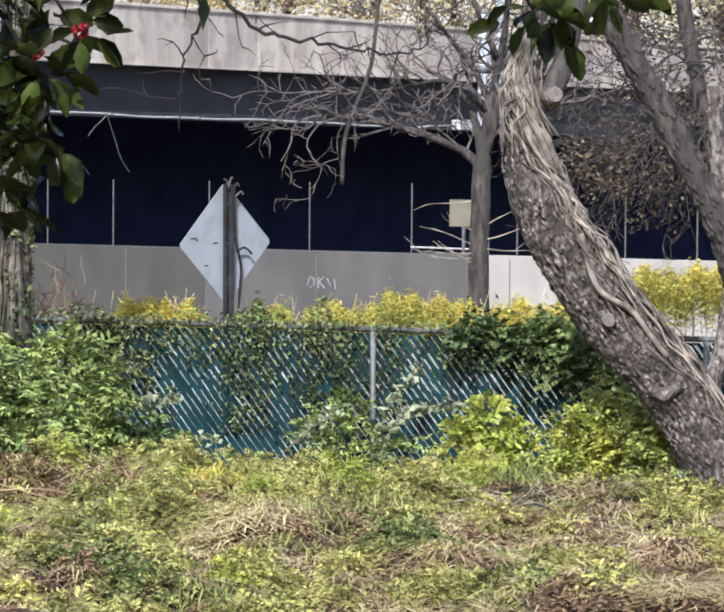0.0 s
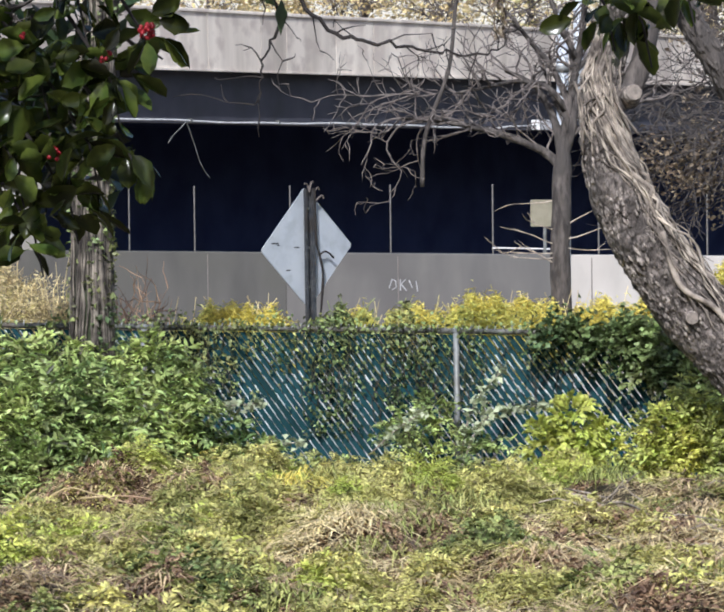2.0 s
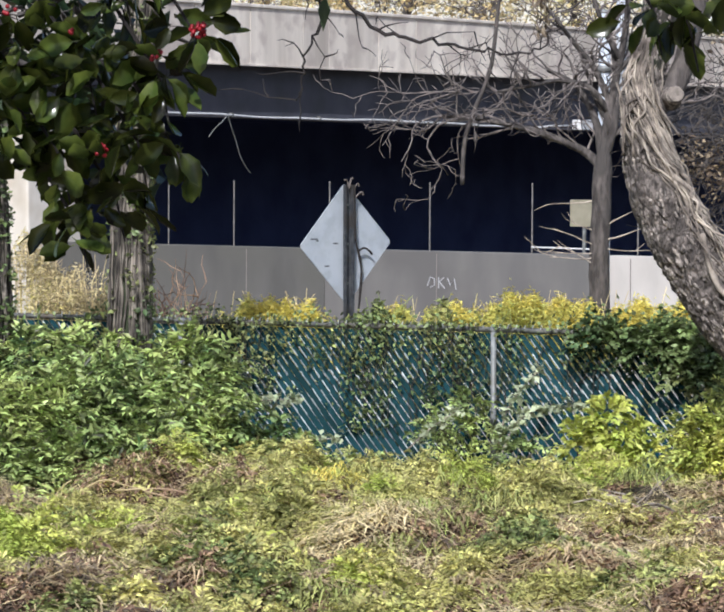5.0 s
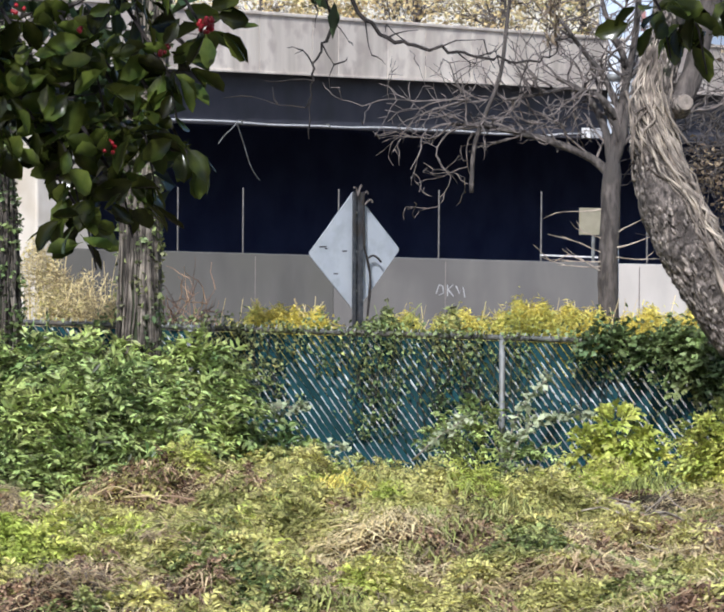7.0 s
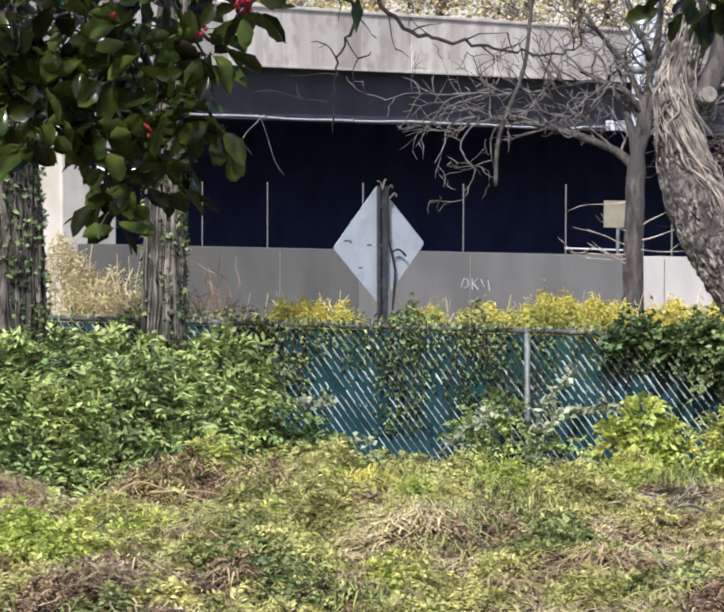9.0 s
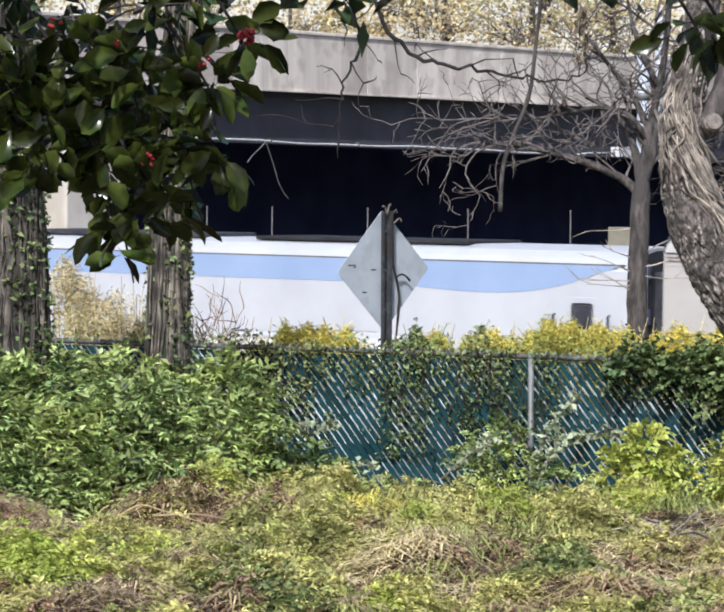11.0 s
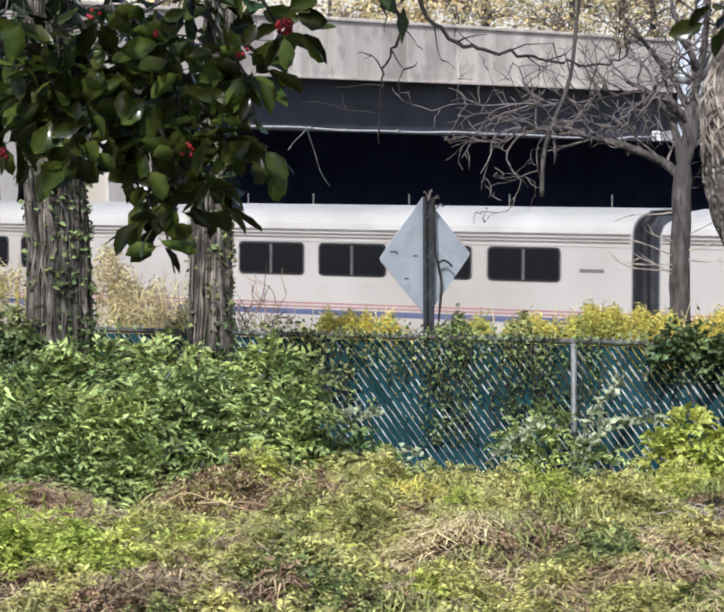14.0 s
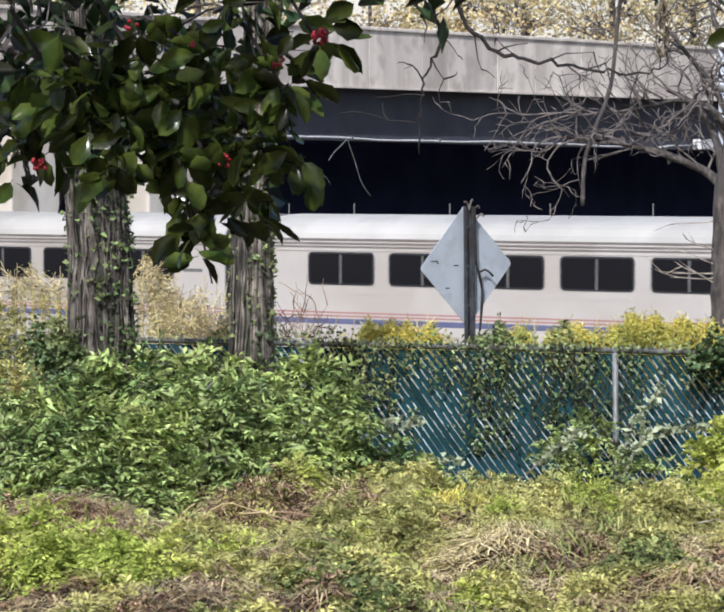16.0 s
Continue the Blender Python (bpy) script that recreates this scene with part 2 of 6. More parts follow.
# ---- mesh helpers ----
class Soup:
    """Vertices and faces gathered for one mesh."""

    def __init__(self):
        self.v, self.f, self.smooth = [], [], False

    def add(self, verts, faces):
        n = len(self.v)
        self.v.extend(tuple(p) for p in verts)
        self.f.extend(tuple(n + i for i in f) for f in faces)
        return self

    def box(self, x0, x1, y0, y1, z0, z1, bevel=0.0):
        bm = bmesh.new()
        bmesh.ops.create_cube(bm, size=1, matrix=Matrix.LocRotScale(((x0 + x1) / 2, (y0 + y1) / 2, (z0 + z1) / 2), None, (x1 - x0, y1 - y0, z1 - z0)))
        if bevel:
            bmesh.ops.bevel(bm, geom=bm.edges[:], offset=bevel, segments=2, profile=0.5, affect="EDGES")
        bm.verts.index_update()
        self.add([v.co[:] for v in bm.verts], [[v.index for v in f.verts] for f in bm.faces])
        bm.free()
        return self

    def tube(self, pts, radii, n=8, cap=True, rough=0.0):
        pts = [Vector(p) for p in pts]
        if not hasattr(radii, "__len__"):
            radii = [radii] * len(pts)
        base = len(self.v)
        ref = Vector((0.31, 0.87, 0.38))
        for i, p in enumerate(pts):
            t = (pts[min(i + 1, len(pts) - 1)] - pts[max(i - 1, 0)]).normalized()
            a = t.cross(ref)
            if a.length < 1e-3:
                a = t.cross(Vector((1, 0, 0)))
            a.normalize()
            b = t.cross(a)
            for k in range(n):
                w = 2 * math.pi * k / n
                r = radii[i]
                if rough:
                    r *= 1 + rough * noise.noise((p + (a * math.cos(w) + b * math.sin(w)) * radii[i]) * (2.2 / max(radii[i], 0.05) * 0.25)) + rough * 0.5 * noise.noise((p + (a * math.cos(w) + b * math.sin(w)) * radii[i]) * 9)
                self.v.append(tuple(p + (a * math.cos(w) + b * math.sin(w)) * r))
        for i in range(len(pts) - 1):
            for k in range(n):
                q = base + i * n
                self.f.append((q + k, q + (k + 1) % n, q + n + (k + 1) % n, q + n + k))
        if cap:
            self.f.append(tuple(base + k for k in reversed(range(n))))
            self.f.append(tuple(base + (len(pts) - 1) * n + k for k in range(n)))
        return self

    def ball(self, c, r, squash=1.0, seg=8, rings=5):
        base = len(self.v)
        for i in range(rings + 1):
            th = math.pi * i / rings
            for k in range(seg):
                w = 2 * math.pi * k / seg
                self.v.append((c[0] + r * math.sin(th) * math.cos(w), c[1] + r * math.sin(th) * math.sin(w), c[2] + r * squash * math.cos(th)))
        for i in range(rings):
            for k in range(seg):
                q = base + i * seg
                self.f.append((q + k, q + seg + k, q + seg + (k + 1) % seg, q + (k + 1) % seg))
        return self

    def mesh(self, name, mat):
        me = bpy.data.meshes.new(name)
        me.from_pydata(self.v, [], self.f)
        me.materials.append(mat)
        if self.smooth:
            me.polygons.foreach_set("use_smooth", [True] * len(me.polygons))
        me.validate()
        return me


def part(name, soup, mat, parent=None, label="", smooth=False):
    soup.smooth = smooth
    ob = new(name, soup.mesh(name, mat))
    if parent:
        ob.parent = parent
    return tagged(ob, label)


def thing(name, label, category, group="", at=(0, 0, 0)):
    ob = new(name)
    ob.empty_display_size = 0.2
    ob.location = at
    return tagged(ob, label, category, group)


def smooth_line(pts, n=6):
    """Catmull-Rom through pts."""
    pts = [np.array(p, float) for p in pts]
    out = []
    for i in range(len(pts) - 1):
        p0, p1, p2, p3 = pts[max(i - 1, 0)], pts[i], pts[i + 1], pts[min(i + 2, len(pts) - 1)]
        for k in range(n):
            t = k / n
            out.append(0.5 * (2 * p1 + (p2 - p0) * t + (2 * p0 - 5 * p1 + 4 * p2 - p3) * t * t + (3 * p1 - p0 - 3 * p2 + p3) * t ** 3))
    out.append(pts[-1])
    return out


def arrays(name, verts, faces, mat, parent=None, kind="", label="", category=""):
    """One joined mesh out of numpy arrays (stuff that nobody could count)."""
    me = bpy.data.meshes.new(name)
    me.vertices.add(len(verts))
    me.vertices.foreach_set("co", np.ascontiguousarray(verts, np.float32).ravel())
    k = faces.shape[1]
    me.loops.add(faces.size)
    me.loops.foreach_set("vertex_index", np.ascontiguousarray(faces, np.int32).ravel())
    me.polygons.add(len(faces))
    me.polygons.foreach_set("loop_start", np.arange(0, faces.size, k, dtype=np.int32))
    me.update(calc_edges=True)
    me.materials.append(mat)
    ob = new(name, me)
    if parent:
        ob.parent = parent
    return tagged(ob, label, category, kind=kind)


def unit(a):
    return a / np.maximum(np.linalg.norm(a, axis=1, keepdims=True), 1e-9)


def leaf_arrays(centres, length, width, up=0.5, fold=0.25, droop=0.0, axis=None):
    """Folded two-triangle leaves at the centres, facing mostly up and outward."""
    n = len(centres)
    ax = unit(RNG.normal(size=(n, 3)) * (1, 1, 0.55) + (0, 0, -droop)) if axis is None else unit(axis + RNG.normal(size=(n, 3)) * 0.25)
    nr = unit(RNG.normal(size=(n, 3)) + (0, 0, up * 2))
    sd = unit(np.cross(ax, nr))
    nr = unit(np.cross(sd, ax))
    L = (length * RNG.uniform(0.6, 1.3, n))[:, None]
    W = (width * RNG.uniform(0.6, 1.3, n))[:, None]
    b = centres - ax * L * 0.5
    t = centres + ax * L * 0.5 - nr * L * 0.12
    m = centres + nr * W * fold
    l, r = m + sd * W * 0.5 - ax * L * 0.05, m - sd * W * 0.5 - ax * L * 0.05
    v = np.stack([b, l, t, r], 1).reshape(-1, 3)
    q = np.arange(n)[:, None] * 4
    f = np.concatenate([q + (0, 2, 1), q + (0, 3, 2)])
    return v, f


def frond_arrays(base, way, length, leaf, slim=0.4, pairs=6, droop=0.45, lift=0.0):
    """Feathered sprays: leaflets in pairs along a drooping stalk that leaves base along way."""
    n = len(base)
    way = unit(way)
    L = (length * RNG.uniform(0.6, 1.3, n))[:, None]
    side = unit(np.cross(way, np.array([[0, 0, 1.0]]) + RNG.normal(size=(n, 3)) * 0.35))
    cs, ax, nr, size = [], [], [], []
    for j in range(pairs):
        f = (j + 0.6) / pairs
        p = base + way * L * f + np.array([[0, 0, -1.0]]) * droop * L * f * f
        tang = unit(way + np.array([[0, 0, -2.0]]) * droop * f)
        taper = math.sin(math.pi * (0.18 + 0.74 * f)) ** 0.6
        for sg in (-1, 1):
            a = unit(side * sg * 0.85 + tang * 0.6 + np.array([[0, 0, lift]]) + RNG.normal(size=(n, 3)) * 0.16)
            cs.append(p + a * leaf * taper * 0.5)
            ax.append(a)
            nr.append(np.cross(side, tang) + RNG.normal(size=(n, 3)) * 0.25)
            size.append(np.full(n, leaf * taper))
    tip = unit(way + np.array([[0, 0, -1.6]]) * droop)
    cs.append(base + way * L + np.array([[0, 0, -1.0]]) * droop * L)
    ax.append(tip)
    nr.append(np.cross(side, tip))
    size.append(np.full(n, leaf * 0.9))
    c, ax, nr = np.concatenate(cs), np.concatenate(ax), np.concatenate(nr)
    nr = np.where(nr[:, 2:3] < 0, -nr, nr)
    sd = unit(np.cross(ax, nr))
    nr = unit(np.cross(sd, ax))
    S = (np.concatenate(size) * RNG.uniform(0.7, 1.25, len(c)))[:, None]
    b, t, m = c - ax * S * 0.5, c + ax * S * 0.5 - nr * S * 0.10, c + nr * S * slim * 0.2
    v = np.stack([b, m + sd * S * slim * 0.5, t, m - sd * S * slim * 0.5], 1).reshape(-1, 3)
    q = np.arange(len(c))[:, None] * 4
    return v, np.concatenate([q + (0, 2, 1), q + (0, 3, 2)])


def blade_arrays(feet, height, width, lean=0.5):
    """Bent tapering grass blades, three triangles each."""
    n = len(feet)
    h = (height * RNG.uniform(0.4, 1.3, n))[:, None]
    w = (width * RNG.uniform(0.6, 1.4, n))[:, None]
    dr = unit(RNG.normal(size=(n, 3)) * (1, 1, 0))
    sd = np.stack([-dr[:, 1], dr[:, 0], np.zeros(n)], 1)
    k = (lean * RNG.uniform(0.2, 1.6, n))[:, None]
    up = np.array([[0, 0, 1.0]])
    mid = feet + up * h * 0.6 + dr * h * k * 0.35
    tip = feet + up * h * np.maximum(1 - 0.45 * k, 0.25) + dr * h * k
    v = np.stack([feet - sd * w, feet + sd * w, mid - sd * w * 0.7, mid + sd * w * 0.7, tip], 1).reshape(-1, 3)
    q = np.arange(n)[:, None] * 5
    f = np.concatenate([q + (0, 1, 3), q + (0, 3, 2), q + (2, 3, 4)])
    return v, f


def arch_arrays(centre, reach, height, width, droop=0.9, way=(0, 0, 0)):
    """Arching strands that spring from near the centres and fall outward, four triangles each; reach and height per strand."""
    n = len(centre)
    dr = unit(RNG.normal(size=(n, 3)) * (1, 1, 0) + way)
    sd = np.stack([-dr[:, 1], dr[:, 0], np.zeros(n)], 1)
    w = (width * RNG.uniform(0.6, 1.4, n))[:, None]
    h = (height * RNG.uniform(0.4, 1.15, n))[:, None]
    L = (reach * RNG.uniform(0.5, 1.3, n))[:, None]
    up = np.array([[0, 0, 1.0]])
    rows = []
    for f, k, z in ((0.15, 0.7, 0.45), (0.45, 1.0, 0.95), (0.8, 0.75, 0.95 - 0.3 * droop)):
        p = centre + dr * L * f + up * h * z
        rows += [p - sd * w * k, p + sd * w * k]
    rows.append(centre + dr * L * 1.08 + up * h * (0.95 - 0.75 * droop))
    v = np.stack(rows, 1).reshape(-1, 3)
    q = np.arange(n)[:, None] * 7
    return v, np.concatenate([q + (0, 1, 3), q + (0, 3, 2), q + (2, 3, 5), q + (2, 5, 4), q + (4, 5, 6)])


def ground_z(u, d):
    """Height of the ground in the plan: a rough verge, then a bank down to the road behind the fence."""
    u, d = np.asarray(u, float), np.asarray(d, float)
    s = d - fence_d(u)
    verge = 0.09 * np.sin(u * 1.3 + 0.7) * np.cos(d * 0.8) + 0.08 * np.sin(u * 2.9 + d * 1.7) + 0.05 * np.sin(u * 5.3 - d * 3.1) - 0.02 * u
    verge = verge + 0.05 * np.sin(u * 4.1 + 2.0 * np.sin(d * 1.9)) * np.sin(d * 3.3 + u)
    verge = verge + 0.16 * np.exp(-((u + 1.3) / 0.9) ** 2 - ((d - 25.2) / 0.8) ** 2)
    foot = np.clip((s + 4.6) / 3.6, 0, 1)
    verge = verge * (1 - 0.6 * foot) - 0.27 * foot * foot * (3 - 2 * foot)
    verge = verge * np.exp(-np.maximum(np.abs(u) - 12, 0) / 8)
    y = u * ST + d * CT
    bank = np.clip((y - 26.6) / 2.2, 0, 1)
    bank = bank * bank * (3 - 2 * bank)
    x = u * CT - d * ST
    cutting = np.clip((y - 45.2) / 0.8, 0, 1)
    return verge * (1 - bank) - 1.78 * bank - GRADE * np.clip(x + 38, -120, 340) * cutting - 0.25 * cutting


# ---- ground, road, track ----
def build_ground():
    us = np.concatenate([-np.geomspace(2500, 14, 30), np.linspace(-12, 12, 97), np.geomspace(14, 2500, 30)])
    ds = np.concatenate([-np.geomspace(2500, 6, 14), np.linspace(-4, 14, 13), np.linspace(15, 40, 101), np.geomspace(42, 4500, 45)])
    U, D = np.meshgrid(us, ds)
    v = GA(np.stack([U.ravel(), D.ravel(), ground_z(U, D).ravel()], 1))
    nu = len(us)
    i, j = np.meshgrid(np.arange(nu - 1), np.arange(len(ds) - 1))
    q = (j * nu + i).ravel()[:, None]
    arrays("ground", v, q + np.array([0, 1, nu + 1, nu]), M["soil"], kind="structure", label="rough verge of soil under weeds, falling to a road", category="ground")
    tagged(part("road", Soup().box(-400, 300, 29.6, 45.0, -2.0, -1.65, 0.03), M["asphalt"]), "two-lane asphalt road below the fence", "road", kind="structure")
    bed = part("track_bed", Soup().add([(-400, 46.0, -2.0), (-400, 49.0, -1.80), (-400, 57.5, -1.80), (-400, 59.6, -2.0), (300, 46.0, -2.0), (300, 49.0, -1.80), (300, 57.5, -1.80), (300, 59.6, -2.0)], [(0, 4, 5, 1), (1, 5, 6, 2), (2, 6, 7, 3), (0, 3, 7, 4), (0, 1, 2, 3), (4, 7, 6, 5)]), M["ballast"])
    tagged(tilted(bed, GRADE, -38, -1.8), "crushed stone bed under the railway track", "track bed", kind="structure")
    track = tilted(thing("railway_track", "steel rails on ties over crushed stone", "railway track"), GRADE, -38, -1.8)
    for y in (51.83, 53.27):
        part("rail", Soup().box(-400, 300, y - 0.035, y + 0.035, -1.75, -1.65, 0.01), M["rubber"], track)
    tie = Soup().box(-0.11, 0.11, 51.2, 53.9, -1.83, -1.75, 0.01).mesh("tie", M["bark_dark"])
    for k in range(60):
        ob = new("tie", tie)
        ob.parent, ob.location = track, (-56 + k * 0.6, 0, 0)


build_ground()


# ---- retaining wall with its screen fence ----
def build_wall():
    def lean(ob):
        return tilted(ob, WALL_GRADE, -43.0, 0.86)

    # The western sections carry the wall's shade in their colour.
    tagged(lean(part("wall_far_west", Soup().box(-56, -44.20, 60.0, 60.5, -3.2, 0.86, 0.02), M["wall_dull"])), "concrete retaining wall, deeper shade put into its dark grey", "wall", kind="structure")
    tagged(lean(part("wall_west", Soup().box(-44.19, -36.44, 60.0, 60.5, -3.2, 0.86, 0.02), M["wall_grey"])), "concrete retaining wall beside the track, shade put into its grey", "wall", kind="structure")
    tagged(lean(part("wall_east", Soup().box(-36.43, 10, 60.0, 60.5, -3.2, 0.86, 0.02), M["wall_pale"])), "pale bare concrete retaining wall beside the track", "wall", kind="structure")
    fence = lean(thing("wall_fence", "thin galvanised posts standing on a concrete wall", "fence"))
    post = Soup().tube([(0, 60.25, 0.85), (0, 60.25, 2.40)], 0.019, 8).ball((0, 60.25, 2.41), 0.024).mesh("post", M["mullion"])
    for x in (-49.1, -47.08, -44.23, -41.37, -38.58, -35.82, -33.11, -31.37, -28.5, -25.7):
        ob = new("post", post)
        ob.parent, ob.location = fence, (x, 0, 0)
    part("bottom_rail", Soup().tube([(-38.6, 60.25, 1.0), (-36.9, 60.25, 0.98)], 0.02, 6), M["conduit"], fence)
    for x in (-35.85, -41.0, -46.5, -31.0):
        tagged(lean(part("wall_joint", Soup().box(x - 0.012, x + 0.012, 59.990, 59.998, -1.9, 0.8), M["groove"])), "dark joint in the concrete wall", "joint", kind="structure")
    panel = lean(thing("notice_panel", "cream rectangular panel fixed above the wall", "panel"))
    part("board", Soup().box(-37.53, -36.86, 60.16, 60.20, 1.48, 2.08, 0.01), M["plate"], panel)
    part("bracket", Soup().box(-37.22, -37.16, 60.20, 60.26, 0.86, 2.0), M["zinc"], panel)
    # spray-painted strokes on the wall
    strokes = [((-41.05, 0.10), (-40.95, 0.34), (-40.82, 0.30), (-40.80, 0.12), (-40.95, 0.06)), ((-40.66, 0.04), (-40.66, 0.34)), ((-40.66, 0.2), (-40.48, 0.34)), ((-40.62, 0.2), (-40.45, 0.04)), ((-40.36, 0.32), (-40.25, 0.12), (-40.12, 0.3), (-40.06, 0.02))]
    g = Soup()
    for s in strokes:
        g.tube([(-40.85 + 0.8 * (x + 40.55), 59.992, z * 0.85 - 0.02) for x, z in s], 0.016, 6)
    tagged(lean(part("graffiti", g, M["graffiti"])), "pale spray-painted scribble on the grey wall", "graffiti")


build_wall()


# ---- overpass ----
OX = -52.9


def soffit(y):
    """Underside of the edge girder, which deepens along the bridge."""
    return float(np.interp(y, [45, 105], [4.375, 3.895]))


def along_y(x0, x1, top, drop):
    """A beam along y whose underside follows the soffit; top None keeps it drop thick."""
    v, f = [], []
    for y in (-420, 45, 105, 560):
        z0 = soffit(y) - drop
        z1 = soffit(y) + 0.01 if top is None else top
        v += [(x0, y, z0), (x1, y, z0), (x1, y, z1), (x0, y, z1)]
    for k in (0, 4, 8):
        f += [(k + a, k + (a + 1) % 4, k + 4 + (a + 1) % 4, k + 4 + a) for a in range(4)]
    return Soup().add(v, f + [(3, 2, 1, 0), (12, 13, 14, 15)])


def build_overpass():
    deck = thing("overpass", "concrete road overpass with panelled parapet and dark girders", "overpass")
    part("deck", Soup().box(OX - 12, OX - 0.06, -420, 560, 5.55, 5.95), M["dark"], deck, "deck underside, shade put into its near-black blue")
    part("road_surface", Soup().box(OX - 11.9, OX - 0.36, -420, 560, 5.96, 6.35, 0.01), M["asphalt"], deck)
    part("parapet_base", Soup().box(OX - 0.35, OX - 0.03, -420, 560, 5.62, 7.10), M["parapet"], deck)
    widths = [1.9, 2.4, 1.5, 2.4, 2.4, 1.2, 2.4]
    y, k = 46.0, 0
    while y < 150:
        w = widths[k % 7]
        part("panel", Soup().box(OX - 0.04, OX + 0.02, y + 0.012, y + w - 0.012, 5.60, 7.12, 0.008), M["parapet"], deck)
        y += w
        k += 1
    part("coping", Soup().box(OX - 0.40, OX + 0.07, -420, 560, 7.12, 7.22, 0.02), M["parapet"], deck)
    part("drip_edge", Soup().box(OX - 0.05, OX + 0.05, -420, 560, 5.53, 5.60, 0.01), M["parapet"], deck)
    part("girder", along_y(OX - 0.9, OX - 0.45, 5.549, -0.03), M["girder"], deck, "dark bluish edge girder")
    part("girder_flange", along_y(OX - 1.0, OX - 0.38, None, 0.06), M["girder"], deck)
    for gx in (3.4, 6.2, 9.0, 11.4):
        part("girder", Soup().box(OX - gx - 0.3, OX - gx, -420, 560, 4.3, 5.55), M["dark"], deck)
    for y0, y1 in ((59.4, 61.5), (54.5, 56.2)):
        part("column", Soup().box(OX - 1.3, OX - 0.02, y0, y1, -2.4, soffit(y1) - 0.06, 0.06), M["column"], deck, "pale concrete column")
    # Added back walls keep daylight out from under the deck.
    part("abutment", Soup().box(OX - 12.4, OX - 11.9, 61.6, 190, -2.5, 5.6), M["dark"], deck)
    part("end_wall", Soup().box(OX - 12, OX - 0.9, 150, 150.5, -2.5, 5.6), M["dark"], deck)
    cd = thing("conduit_run", "white conduit clipped along the girder with a box", "conduit")
    pts = [(OX - 0.30, y, soffit(y) + 0.02 * math.sin(y * 0.6) + 0.012 * math.sin(y * 1.7)) for y in np.arange(50, 82.7, 0.8)]
    part("pipe", Soup().tube(pts, 0.030, 8), M["conduit"], cd, smooth=True)
    part("pipe", Soup().tube([(OX - 0.3, 82.4, 4.07), (OX - 0.2, 83.1, 4.04), (OX - 0.15, 83.9, 4.10), (OX - 0.12, 85.4, 4.13)], 0.03, 8), M["conduit"], cd, smooth=True)
    part("junction_box", Soup().box(OX - 0.3, OX + 0.05, 85.4, 86.1, 4.00, 4.32, 0.02), M["conduit"], cd)
    for y in np.arange(52, 84, 4.0):
        part("clip", Soup().box(OX - 0.38, OX - 0.26, y - 0.03, y + 0.03, soffit(y) - 0.05, soffit(y) + 0.07), M["zinc"], cd)
    # Strands for a pale twig that hangs there, added to the conduit.
    for wire in ([(67.55, 4.18), (67.62, 4.05), (67.9, 3.53), (68.11, 3.09), (68.35, 2.80), (68.55, 2.64)], [(67.55, 4.18), (67.3, 4.0), (67.0, 3.82), (66.75, 3.60)]):
        part("loose_wire", Soup().tube(smooth_line([(OX - 0.1, y, z) for y, z in wire], 4), 0.016, 6), M["zinc"], cd, "thin pale hanging twig, added on the conduit", smooth=True)
    part("downpipe", Soup().tube([(OX + 0.16, 87.6, 4.3), (OX + 0.16, 87.6, 8.6)], 0.16, 12), M["sign_back"], deck, "pale bluish downpipe", smooth=True)


build_overpass()


# ---- train ----
def shell(profile, x0, x1):
    """A body swept along x from a profile of (y, z)."""
    n = len(profile)
    s = Soup()
    s.add([(x0, y, z) for y, z in profile] + [(x1, y, z) for y, z in profile],
          [(i, (i + 1) % n, n + (i + 1) % n, n + i) for i in range(n)] + [tuple(reversed(range(n))), tuple(range(n, 2 * n))])
    return s


NEAR = 51.0      # the train's near side
CAR = 26.3       # coupled length of a coach
# upper half of a coach's section, from the near eave over the roof
ROOF = [(0.02, 1.76), (0.05, 1.86), (0.13, 1.98), (0.26, 2.065), (0.45, 2.135), (0.75, 2.19), (1.15, 2.22), (1.55, 2.23)]
ROOF = ROOF + [(3.1 - y, z) for y, z in reversed(ROOF[:-1])]
SIDE = [(0.10, -0.95), (0.03, -0.55), (0.0, -0.1), (0.0, 1.3), (0.02, 1.755)]


def window_at(ob, x, w, y=0.0):
    """A sealed coach window: rounded rubber gasket, dark pane, one mullion."""
    def rounded(x0, x1, z0, z1, r, yy, depth):
        pts = []
        for cx, cz, a0 in ((x1 - r, z1 - r, 0), (x0 + r, z1 - r, 90), (x0 + r, z0 + r, 180), (x1 - r, z0 + r, 270)):
            for a in (0, 30, 60, 90):
                pts.append((cx + r * math.cos(radians(a0 + a)), cz + r * math.sin(radians(a0 + a))))
        n = len(pts)
        return Soup().add([(px, yy, pz) for px, pz in pts] + [(px, yy + depth, pz) for px, pz in pts], [tuple(range(n))] + [(i, n + i, n + (i + 1) % n, (i + 1) % n) for i in range(n)])
    gasket = part("window", rounded(x - 0.02, x + w + 0.02, 0.80, 1.47, 0.10, -0.012, 0.03), M["rubber"], ob)
    part("pane", rounded(x + 0.03, x + w - 0.03, 0.84, 1.43, 0.07, -0.018, 0.01), M["glass"], gasket)
    if w > 1.2:
        part("mullion", Soup().box(x + w * 0.5 - 0.022, x + w * 0.5 + 0.022, -0.026, -0.015, 0.83, 1.42), M["mullion"], gasket)


